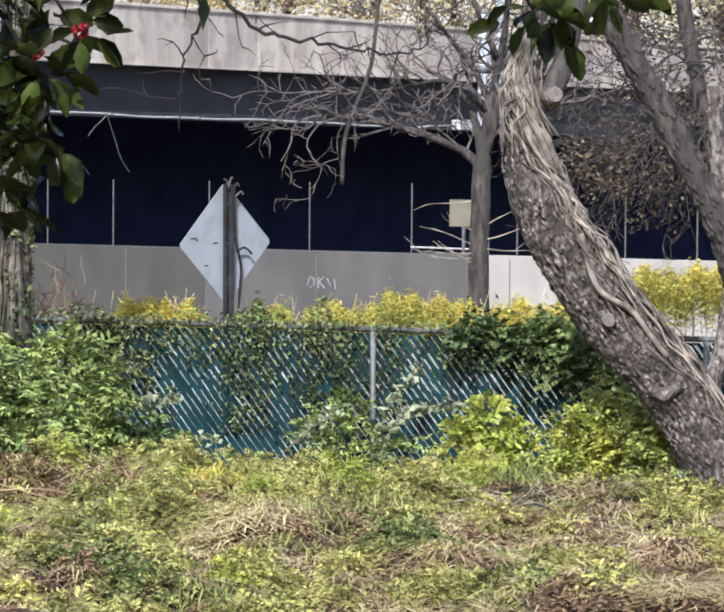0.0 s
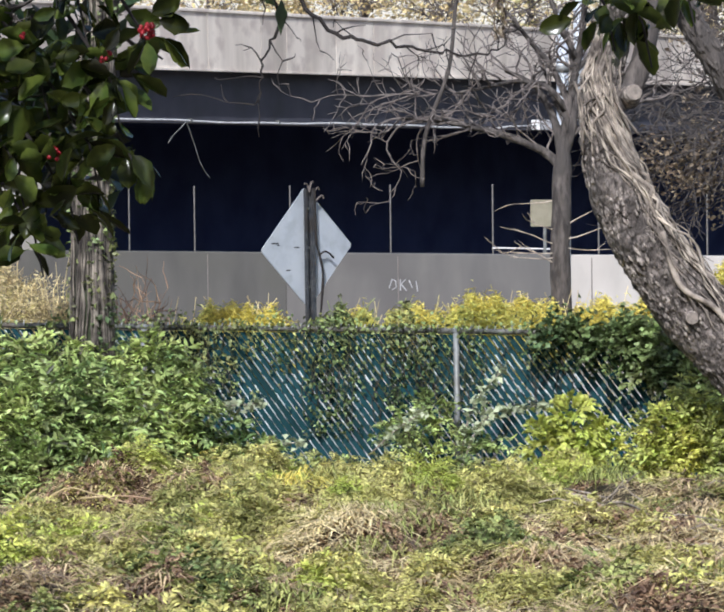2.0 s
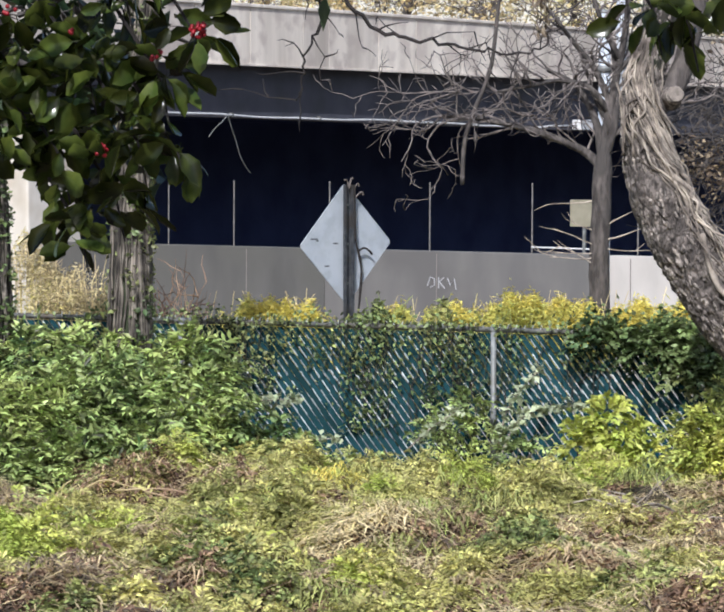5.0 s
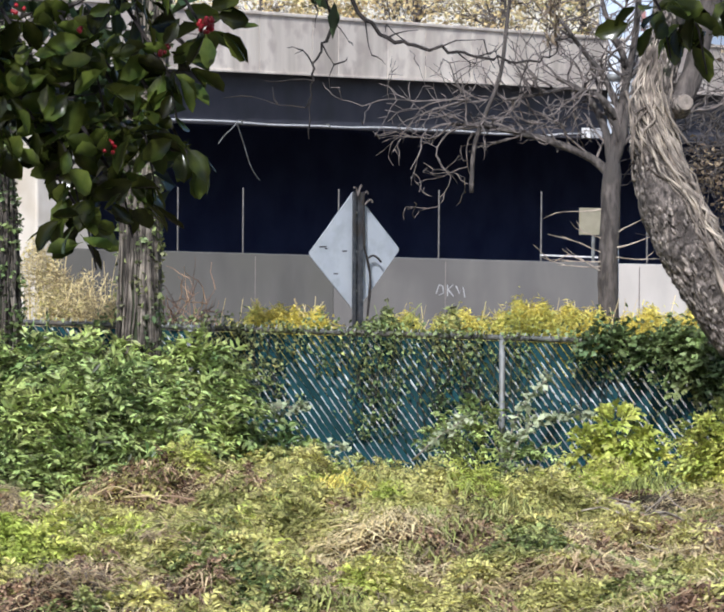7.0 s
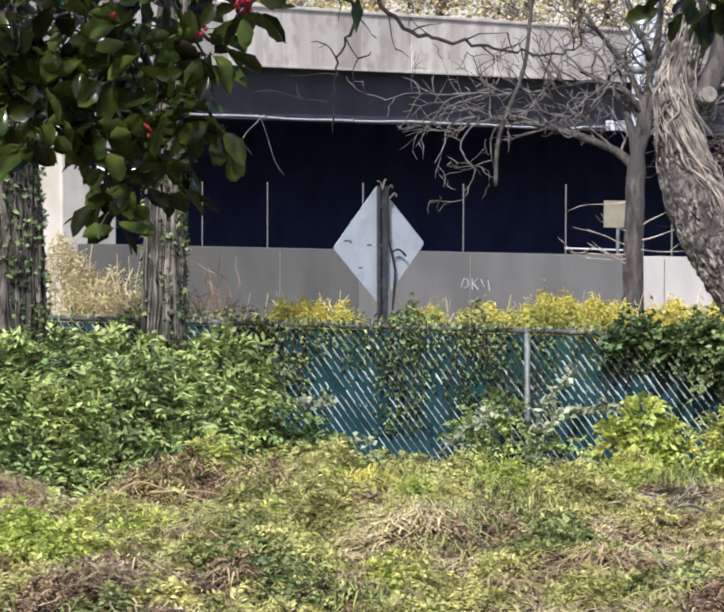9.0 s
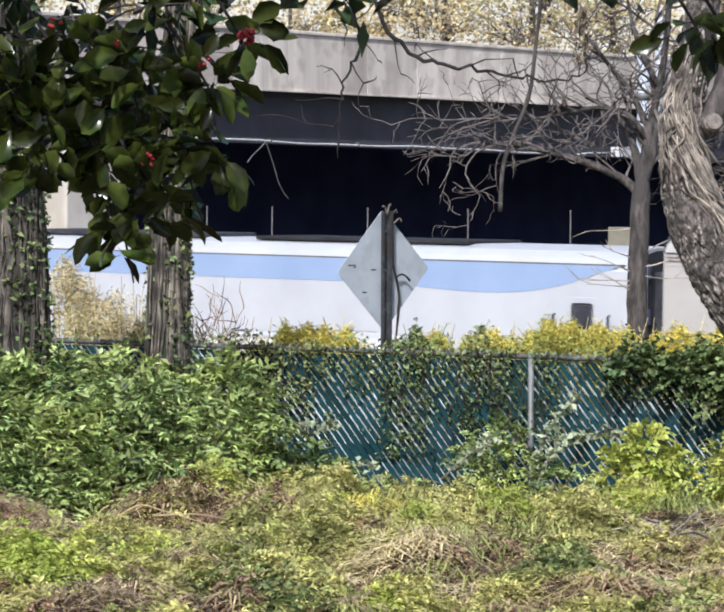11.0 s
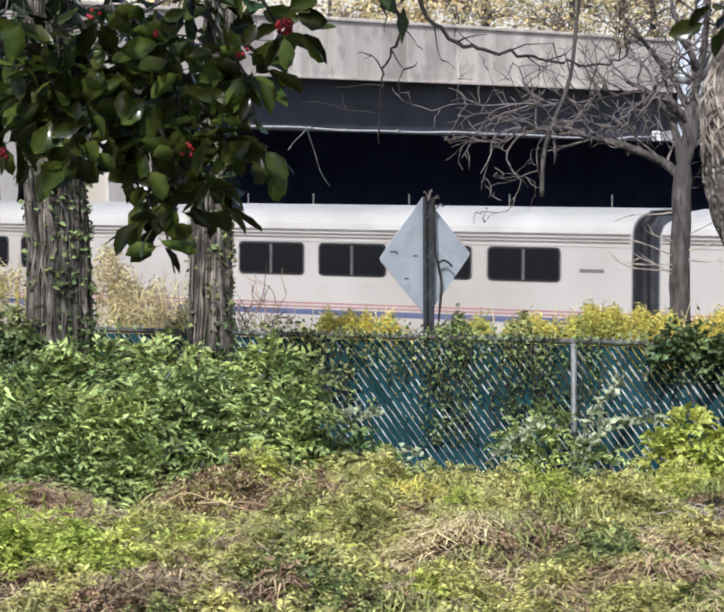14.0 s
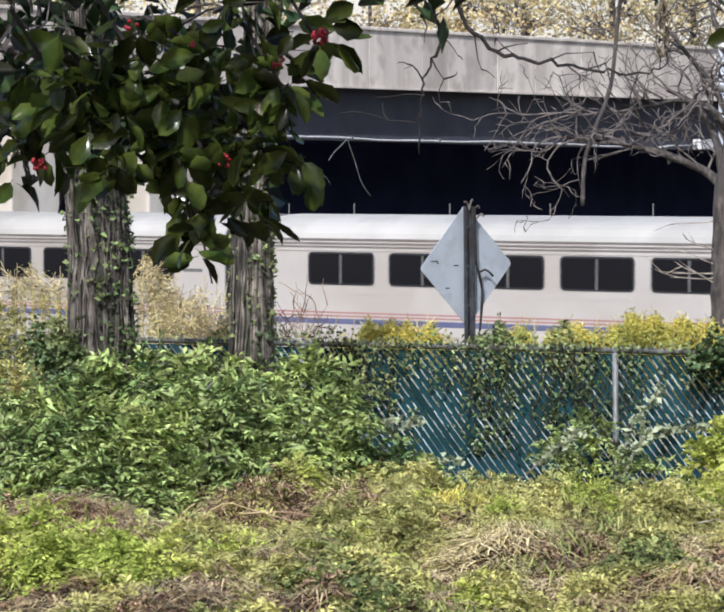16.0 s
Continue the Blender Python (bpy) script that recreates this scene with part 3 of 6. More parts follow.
def build_coach(label, windows, small=(), front=0.30):
    """A coach whose front is at x = 0 and near side at y = 0; it runs on to +x."""
    c = thing("train_coach", label, "train coach", "coaches of the train")
    a, b = front, CAR - 0.32
    part("body", shell(SIDE + [(3.1 - y, z) for y, z in reversed(SIDE)], a, b), M["coach"], c)
    r = shell([(0.02, 1.70)] + ROOF + [(3.08, 1.70)], a + 0.25, b - 0.01)
    part("roof", r, M["coach_roof"], c, smooth=False)
    for x0, x1, sg in ((a, a + 0.25, 1),):
        # the roof's rounded-off ends
        pr = [(0.02, 1.70)] + ROOF + [(3.08, 1.70)]
        n = len(pr)
        lo = [(x0, 0.25 + (y - 0.25) * 0.9 if y < 1.55 else 2.85 + (y - 2.85) * 0.9, 1.70 + (z - 1.70) * 0.72) for y, z in pr]
        hi = [(x1, y, z) for y, z in pr]
        part("roof_end", Soup().add(lo + hi, [(i, i + 1, n + i + 1, n + i) for i in range(n - 1)] + [tuple(range(n))]), M["coach_roof"], c)
    for z in (1.735, 1.655, 1.585):
        part("groove", Soup().box(a + 0.05, b - 0.05, -0.006, 0.02, z - 0.013, z + 0.013), M["groove"], c)
    for z in (0.62, 1.50, -0.18):
        part("fluting", Soup().box(a + 0.03, b - 0.03, -0.004, 0.02, z - 0.006, z + 0.006), M["coach"], c)
    for z, h, m in ((0.235, 0.016, "stripe_red"), (0.165, 0.016, "stripe_red"), (0.055, 0.055, "stripe_blue")):
        part("stripe", Soup().box(a + 0.02, b - 0.02, -0.005, 0.015, z - h, z + h), M[m], c)
    for x, w in windows:
        window_at(c, x, w)
    for x in small:
        window_at(c, x, 0.88)
    # end doors in the body, with small plates beside them
    for x in (0.75, CAR - 1.5):
        part("end_panel", Soup().box(x, x + 0.55, -0.004, 0.01, 1.0, 1.07), M["mullion"] if x > 5 else M["coach"], c)
    part("gangway", shell([(0.35, -0.9), (0.35, 1.9), (0.6, 2.1), (2.5, 2.1), (2.75, 1.9), (2.75, -0.9)], b, CAR - 0.02), M["gangway"], c, "dark folded gangway")
    # Dark plate added over the lit coach end to darken the gap.
    part("end_bulkhead", shell([(y + 0.015, z) for y, z in SIDE[:-1]] + [(y + 0.02 if y < 1.55 else y - 0.02, z - 0.03) for y, z in ROOF] + [(3.085 - y, z) for y, z in reversed(SIDE[:-1])], b - 0.02, b + 0.03), M["gangway"], c)
    part("gangway_rib", shell([(0.22, -0.9), (0.22, 1.98), (0.5, 2.2), (2.6, 2.2), (2.88, 1.98), (2.88, -0.9)], b + 0.10, b + 0.20), M["rubber"], c)
    part("gangway", shell([(0.35, -0.9), (0.35, 1.9), (0.6, 2.1), (2.5, 2.1), (2.75, 1.9), (2.75, -0.9)], 0.0 if front else -0.2, a + 0.001), M["gangway"], c, "dark folded gangway")
    for bx in (4.0, CAR - 4.6):
        bg = part("bogie", Soup().box(bx - 1.5, bx + 1.5, 0.35, 2.75, -1.15, -0.95, 0.04), M["rubber"], c)
        for wx in (-1.25, 1.25):
            for wy in (0.83, 2.27):
                part("wheel", Soup().tube([(bx + wx, wy - 0.06, -1.20), (bx + wx, wy + 0.06, -1.20)], 0.45, 20), M["rubber"], bg)
    return c


P = 2.09
W = 1.68
FIRST = [(3.72 + P * k, W) for k in range(4)] + [(14.26 + P * k, W) for k in range(5)]
CAFE = [(1.87 + P * k, W) for k in range(5)] + [(16.4 + P * k, W) for k in range(4)]
FULL = [(1.95 + P * k, W) for k in range(11)]
coaches = [
    build_coach("silver coach of a passing train with a small door window", FIRST, (12.93,), 0.0),
    build_coach("silver cafe coach with a long blank panel between windows", CAFE),
    build_coach("silver coach of a passing train with dark tinted windows", FULL),
    build_coach("silver coach of a passing train with dark tinted windows", FULL),
]


def build_loco():
    """The engine ahead of the coaches: its rear is at x = 0, the nose at -x."""
    e = thing("locomotive", "silver and blue diesel locomotive with a curved blue flank", "locomotive")
    L = 20.5
    pr = [(0.10, -1.0), (0.04, -0.5), (0.0, 0.0), (0.0, 1.35), (0.10, 1.60), (0.30, 1.72), (0.8, 1.80), (2.3, 1.80), (2.8, 1.72), (3.0, 1.60), (3.1, 1.35), (3.1, 0.0), (3.06, -0.5), (3.0, -1.0)]
    part("body", shell(pr, -L + 2.2, -0.1), M["loco_white"], e)
    nose = [(-L, 0.25, -1.0), (-L, 2.85, -1.0), (-L, 2.85, 0.1), (-L, 0.25, 0.1), (-L + 0.9, 0.4, 1.55), (-L + 0.9, 2.7, 1.55), (-L + 2.2, 0, -1.0), (-L + 2.2, 3.1, -1.0), (-L + 2.2, 3.1, 1.4), (-L + 2.2, 0, 1.4), (-L + 2.2, 0.5, 1.75), (-L + 2.2, 2.6, 1.75)]
    part("nose", Soup().add(nose, [(0, 3, 2, 1), (3, 4, 5, 2), (0, 6, 9, 3), (3, 9, 10, 4), (1, 2, 8, 7), (2, 5, 11, 8), (4, 10, 11, 5), (6, 7, 8, 11, 10, 9), (0, 1, 7, 6)]), M["loco_white"], e)
    # the blue flank ends in a curve that sweeps up to the rear
    xs = np.linspace(-L + 2.6, -0.45, 40)
    low = [0.88 + 0.58 * max(0.0, (x + 3.3) / 2.85) ** 2.0 + 0.05 * min(max(0.0, -x - 3.9), 2.4) for x in xs]
    s = Soup()
    n = len(xs)
    s.add([(x, -0.006, min(z, 1.44)) for x, z in zip(xs, low)] + [(x, -0.006, 1.46) for x in xs], [(i, i + 1, n + i + 1, n + i) for i in range(n - 1)])
    s.add([(x, 0.004, min(z, 1.44)) for x, z in zip(xs, low)] + [(x, 0.004, 1.46) for x in xs], [(n + i, n + i + 1, i + 1, i) for i in range(n - 1)])
    part("flank_stripe", s, M["loco_blue"], e, "pale blue painted flank")
    part("roof_line", Soup().box(-L + 2.4, -0.3, -0.004, 0.05, 1.46, 1.49), M["mullion"], e)
    part("roof_hatch", Soup().box(-9.5, -4.2, 0.45, 2.4, 1.78, 1.86, 0.03), M["rubber"], e, "dark radiator hatch")
    part("roof_hatch", Soup().box(-16, -11, 0.5, 2.4, 1.78, 1.88, 0.03), M["gangway"], e)
    door = part("side_door", Soup().box(-1.52, -0.90, -0.012, 0.02, -0.7, 0.85, 0.01), M["loco_white"], e)
    part("door_window", Soup().box(-1.44, -0.98, -0.022, 0.0, 0.14, 0.74, 0.06), M["gangway"], door)
    for x in (-1.85, -0.62):
        part("grab_rail", Soup().tube([(x, -0.06, -0.7), (x, -0.06, 0.5), (x, 0.0, 0.52)], 0.022, 6), M["rubber"], e)
    part("cab_window", Soup().box(-6.3, -5.85, -0.012, 0.02, 0.80, 1.40, 0.02), M["glass"], e)
    part("rear_door", Soup().box(-0.11, -0.07, 1.1, 1.9, -0.9, 1.1, 0.02), M["gangway"], e)
    # Added dark panel puts the rear face's shade into colour.
    part("rear_panel", shell([(y * 0.93 + 0.11, z * 0.97) for y, z in pr], -0.105, -0.085), M["gangway"], e, "end of the engine, its shade put in as a dark panel")
    for z in (0.35, 1.2):
        part("rear_lamp", Soup().box(-0.10, -0.04, 0.3, 0.55, z, z + 0.3, 0.02), M["stripe_blue"], e)
    part("rear_gangway", Soup().box(-0.12, 0.35, 0.75, 2.35, -0.9, 1.35, 0.05), M["gangway"], e)
    for bx in (-4.2, -16.0):
        bg = part("bogie", Soup().box(bx - 1.9, bx + 1.9, 0.3, 0.5, -1.3, -1.0, 0.04), M["rubber"], e)
        for wx in (-1.35, 1.35):
            for wy in (0.83, 2.27):
                part("wheel", Soup().tube([(bx + wx, wy - 0.06, -1.15), (bx + wx, wy + 0.06, -1.15)], 0.5, 20), M["rubber"], bg)
    return e


loco = build_loco()


# ---- road vehicles ----
def build_vehicle(name, label, category, length, height, roof_front, roof_rear, hood, paint="white_paint", lamps=True):
    """A vehicle facing +x, its nose at x = length, near side at y = 0, wheels on z = 0."""
    c = thing(name, label, category)
    wd, h = 2.0, height
    pr = [(0.0, 0.35), (0.0, h * 0.62), (0.05, h - 0.25), (roof_rear, h - 0.06), (roof_rear + 0.5, h), (length - roof_front - 0.7, h), (length - roof_front, h - 0.07), (length - hood, h * 0.52), (length - 0.15, h * 0.42), (length, h * 0.30), (length, 0.35)]
    n = len(pr)
    bm = bmesh.new()
    rows = []
    for y, inset in ((0.0, 0.10), (0.10, 0.035), (0.28, 0.0), (wd - 0.28, 0.0), (wd - 0.10, 0.035), (wd, 0.10)):
        rows.append([bm.verts.new((x + (inset if x < 1 else -inset if x > length - 1 else 0), y + (0.13 if z > h * 0.62 and y < 0.05 else -0.13 if z > h * 0.62 and y > wd - 0.05 else 0), z - inset * (1.0 if z > h * 0.6 else 0))) for x, z in pr])
    for a, b in zip(rows, rows[1:]):
        for i in range(n):
            bm.faces.new((a[i], a[(i + 1) % n], b[(i + 1) % n], b[i]))
    bm.faces.new(list(reversed(rows[0])))
    bm.faces.new(rows[-1])
    bmesh.ops.recalc_face_normals(bm, faces=bm.faces[:])
    bm.verts.index_update()
    s = Soup().add([v.co[:] for v in bm.verts], [[v.index for v in f.verts] for f in bm.faces])
    bm.free()
    part("body", s, M[paint], c)
    part("side_window", Soup().box(length - roof_front - 0.9, length - roof_front - 0.05, 0.035, 0.09, h * 0.46, h * 0.66, 0.02), M["glassv"], c)
    part("windscreen", Soup().add([(length - 0.6 * hood - 0.4 * roof_front + 0.03, 0.25, 0.6 * h * 0.52 + 0.4 * h), (length - 0.6 * hood - 0.4 * roof_front + 0.03, wd - 0.25, 0.6 * h * 0.52 + 0.4 * h), (length - hood + 0.03, wd - 0.2, h * 0.54), (length - hood + 0.03, 0.2, h * 0.54)], [(0, 1, 2, 3)]), M["glassv"], c)
    part("roof_seam", Soup().box(0.9, length - roof_front - 0.8, 0.24, 0.26, h - 0.012, h + 0.008), M["mullion"], c)
    for x in (0.95, length - 0.95):
        for y in (0.02, wd - 0.24):
            wl = part("wheel", Soup().tube([(x, y, 0.34), (x, y + 0.22, 0.34)], 0.34, 24), M["rubber"], c)
            part("rim", Soup().tube([(x, y - 0.01, 0.34), (x, y + 0.05, 0.34)], 0.20, 16), M["zinc"], wl)
    if lamps:
        part("tail_lamp", Soup().box(-0.01, 0.06, 0.12, 0.3, h * 0.4, h * 0.6, 0.01), M["stripe_red"], c)
    part("headlamp", Soup().box(length - 0.14, length - 0.02, 0.15, 0.5, h * 0.32, h * 0.40, 0.01), M["zinc"], c)
    return c


van = build_vehicle("delivery_van", "long white high-roofed van driving along the road", "van", 7.4, 2.86, 0.95, 0.35, 0.45)
for x in np.arange(0.8, 5.2, 0.55):
    part("roof_rib", Soup().box(x, x + 0.06, 0.4, 1.6, 2.855, 2.875, 0.005), M["white_paint"], van)
sedan_a = build_vehicle("sedan", "grey sedan crossing the overpass", "car", 4.9, 1.46, 1.9, 0.9, 1.35, "grey_paint")
sedan_b = build_vehicle("sedan", "grey sedan crossing the overpass", "car", 5.0, 1.46, 1.9, 0.9, 1.35, "grey_paint")
wagon = build_vehicle("estate_car", "silver-grey sport utility car crossing the overpass", "car", 5.2, 1.76, 1.7, 0.3, 1.3, "silver_paint")
sedan_c = build_vehicle("sedan", "silver-grey sedan crossing the overpass", "car", 4.9, 1.48, 1.9, 0.9, 1.35, "silver_paint")
for v, x0, x1, h in ((wagon, 0.55, 3.3, 1.76), (sedan_c, 1.1, 2.8, 1.48)):
    for a, b in ((x0, (x0 + x1) / 2 - 0.05), ((x0 + x1) / 2 + 0.05, x1)):
        part("side_window", Soup().box(a, b, 0.11, 0.16, h * 0.68, h * 0.90, 0.02), M["glassv"], v)
flatbed = build_vehicle("flatbed_truck", "white-cabbed flatbed truck crossing the overpass", "truck", 2.9, 2.5, 1.0, 0.1, 0.55, "white_paint", False)
for a, b in ((0.2, 0.6), (0.85, 1.75)):
    part("side_window", Soup().box(a, b, -0.012, 0.17, 1.12, 2.1, 0.03), M["glassv"], flatbed)
part("rear_window", Soup().box(0.02, 0.16, 0.5, 1.5, 1.25, 2.0, 0.02), M["glassv"], flatbed)
part("load_bed", Soup().box(-6.6, -0.05, 0.0, 2.0, 0.92, 1.20, 0.02), M["coach"], flatbed, "low pale load bed")
for y in (0.02, 1.74):
    part("wheel", Soup().tube([(-5.0, y, 0.42), (-5.0, y + 0.24, 0.42)], 0.42, 24), M["rubber"], flatbed)
plum_van = build_vehicle("minivan", "plum-coloured minivan crossing the overpass", "car", 4.7, 1.86, 1.5, 0.3, 1.0, "plum_paint")
truck = build_vehicle("box_truck", "pale blue box truck crossing the overpass", "truck", 7.6, 3.3, 0.75, 0.2, 0.4, "box_paint")
suv = build_vehicle("minivan", "white minivan driving along the far lane", "car", 4.9, 2.08, 1.6, 0.3, 1.1)


# ---- warning sign, seen from behind ----
def build_sign():
    """Built about its post with the sheet along y, then turned across the road."""
    s = thing("road_sign", "diamond warning sign on a steel channel post, seen from behind", "road sign")
    s.matrix_world = pose(*G(0.005, 34.0, 0), 0, 0, TURN + 41.5 - 90)
    zc, r = 1.885, 0.655
    pts = []
    for a in (0, 90, 180, 270):
        cx, cz = (r - 0.06) * math.cos(radians(a + 1.4)), (r - 0.06) * math.sin(radians(a + 1.4))
        for b in (-45, -22, 0, 22, 45):
            pts.append((cx + 0.042 * math.cos(radians(a + b)), cz + 0.042 * math.sin(radians(a + b))))
    n = len(pts)
    back = [(0.004, p, zc + q) for p, q in pts]
    front = [(-0.004, p, zc + q) for p, q in pts]
    part("panel", Soup().add(back + front, [tuple(range(n)), tuple(reversed(range(n, 2 * n)))] + [(i, n + i, n + (i + 1) % n, (i + 1) % n) for i in range(n)]), M["sign_back"], s, "bare aluminium back")
    face = [(-0.008, p * 0.985, zc + q * 0.985) for p, q in pts]
    part("face", Soup().add(face + [(-0.006, y, z) for _, y, z in face], [tuple(reversed(range(n))), tuple(range(n, 2 * n))]), M["sign_face"], s, "yellow reflective front")
    # U-channel post: web and two flanges with lips
    for y0, y1, x0, x1 in ((-0.035, 0.035, 0.008, 0.014), (-0.041, -0.034, 0.008, 0.06), (0.034, 0.041, 0.008, 0.06), (-0.075, -0.04, 0.054, 0.060), (0.04, 0.075, 0.054, 0.060)):
        part("post_web" if x1 < 0.02 else "post_flange", Soup().box(x0, x1, y0, y1, -1.9, zc + r - 0.02), M["channel"], s)
    for z in (zc + 0.42, zc, zc - 0.42):
        part("bolt", Soup().tube([(0.012, 0, z), (0.035, 0, z)], 0.016, 8), M["zinc"], s)
    for dy, dz, l in ((-0.50, 0.05, 0.10), (-0.18, 0.0, 0.07), (-0.42, 0.03, 0.03), (-0.30, -0.24, 0.06)):
        part("scratch", Soup().box(0.0045, 0.0065, dy, dy + l, zc + dz, zc + dz + 0.014), M["channel"], s)
    # a dead creeper that climbs beside the post and flops over on top
    stalk = smooth_line([(0.05, 0.12, 1.0), (0.05, 0.17, 1.4), (0.05, 0.18, 1.62), (0.06, 0.13, 1.80), (0.06, 0.085, 1.95), (0.06, 0.08, 2.25), (0.06, 0.07, 2.52)], 4)
    part("creeper", Soup().tube(stalk, [0.013 - 0.003 * math.sin(i) for i in range(len(stalk))], 6), M["twig_dark"], s, "dead dark creeper stem", smooth=True)
    part("creeper", Soup().tube(smooth_line([(0.06, 0.12, 1.80), (0.06, 0.20, 1.84), (0.06, 0.27, 1.82), (0.06, 0.33, 1.77)], 3), 0.012, 6), M["twig_dark"], s, smooth=True)
    top = zc + r
    for pth in ([(0.06, 0.0, top - 0.06), (0.06, -0.03, top + 0.02), (0.06, -0.07, top + 0.03)], [(0.06, 0.0, top - 0.04), (0.06, 0.03, top + 0.05), (0.06, 0.05, top + 0.04)], [(0.06, 0.07, top - 0.06), (0.06, 0.12, top - 0.01), (0.06, 0.14, top - 0.04)], [(0.06, 0.08, top - 0.16), (0.06, 0.17, top - 0.10), (0.06, 0.20, top - 0.13)]):
        part("dry_stalk", Soup().tube(smooth_line(pth, 3), 0.011, 5), M["twig"], s)


build_sign()


# ---- slatted chain-link fence ----
def fence_point(u, z, off=0.0):
    return G(u - off * 0.342, fence_d(u) - off * 0.94, z)


def build_fence():
    f = thing("chain_link_fence", "chain-link fence woven with dark teal privacy slats", "fence")
    us = np.arange(-9.0, 9.01, 0.5)
    part("top_rail", Soup().tube([fence_point(u, rail_z(u)) for u in us], 0.028, 10), M["rail"], f, smooth=True)
    posts = [1.44 - 3.05 * k for k in range(-2, 4)]
    for u in posts:
        part("post", Soup().tube([fence_point(u, -0.6, 0.045), fence_point(u, rail_z(u) - 0.02, 0.045)], 0.030, 10), M["zinc"], f, smooth=True)
        part("post_cap", Soup().ball(fence_point(u, rail_z(u), 0.02), 0.042, 0.8), M["zinc"], f)
    # slats lie in the diagonal cells: they fall to the right
    h, lean, step = 1.42, 0.70, 0.0775
    u = -7.0
    while u < 6.2:
        z1, z0 = rail_z(u) - 0.035, rail_z(u) - h
        a0, a1 = u, u + lean * h
        w = 0.0285 + 0.006 * noise.noise((u * 1.7, 3.1, 0.0)) + 0.002 * random.random()
        jit = random.uniform(-0.004, 0.004)
        quad = [fence_point(a0 - w + jit, z1), fence_point(a0 + w + jit, z1), fence_point(a1 + w, z0), fence_point(a1 - w, z0)]
        bk = [fence_point(a0 - w + jit, z1, -0.012), fence_point(a0 + w + jit, z1, -0.012), fence_point(a1 + w, z0, -0.012), fence_point(a1 - w, z0, -0.012)]
        part("slat", Soup().add(quad + bk, [(0, 3, 2, 1), (4, 5, 6, 7), (0, 1, 5, 4), (2, 3, 7, 6), (0, 4, 7, 3), (1, 2, 6, 5)]), M["slat"], f)
        u += step
    wires = Soup()
    u = -7.0 + step * 0.5
    while u < 7.0:
        # each wire runs down its diagonal and shows only where it passes before the slats
        q = random.uniform(0.03, 0.12)
        while q < h - 0.1:
            l = random.uniform(0.08, 0.15)
            mid = u + lean * (q + l / 2)
            if noise.noise((mid * 2.6 + q * 2.2, q * 2.4, 5.0)) > -0.06 and random.random() < 0.9:
                wires.tube([fence_point(u + lean * q, rail_z(u) - q, 0.004), fence_point(mid, rail_z(u) - q - l / 2, 0.012), fence_point(u + lean * (q + l), rail_z(u) - q - l, 0.004)], 0.006, 4)
            q += l + random.uniform(0.03, 0.06)
        # the twisted barbs above the rail
        wires.tube([fence_point(u, rail_z(u) + 0.02, 0.02), fence_point(u + 0.012, rail_z(u) + 0.055, 0.02)], 0.006, 4)
        u += step
    tagged(part("wire_mesh", wires, M["wire"], f), "fine galvanised wire", kind="stuff")


build_fence()


# ---- trees ----
def line(pts, d):
    """Plan points (u, z) at depth d, or (u, z, d) each."""
    return [G(p[0], p[2] if len(p) > 2 else d, p[1]) for p in pts]


def twigs(soup, start, way, length, radius, depth, gravity=0.0, spread=0.75, kink=0.62, flat=0.5):
    """A crooked twig that forks on and on."""
    p, w = Vector(start), Vector(way).normalized()
    steps = max(3, int(length / 0.09))
    pts, rad, kids = [p.copy()], [radius], []
    for i in range(steps):
        w = (w + Vector((random.gauss(0, kink), random.gauss(0, kink), random.gauss(0, kink * 0.8) - gravity)) * 0.5).normalized()
        p = p + w * (length / steps)
        pts.append(p.copy())
        rad.append(radius * (1 - 0.65 * (i + 1) / steps))
        if depth and i >= 1 and random.random() < 0.48:
            kids.append((p.copy(), w.copy(), rad[-1]))
    soup.tube(pts, rad, 5 if radius > 0.012 else 4, cap=False)
    for q, ww, r in kids:
        side = Vector((random.gauss(0, 1), random.gauss(0, 1) * flat, random.gauss(0, 1))).normalized()
        twigs(soup, q, ww + side * spread * 1.3, length * random.uniform(0.35, 0.62), max(r * 0.74, 0.0068), depth - 1, gravity, spread, kink, flat)


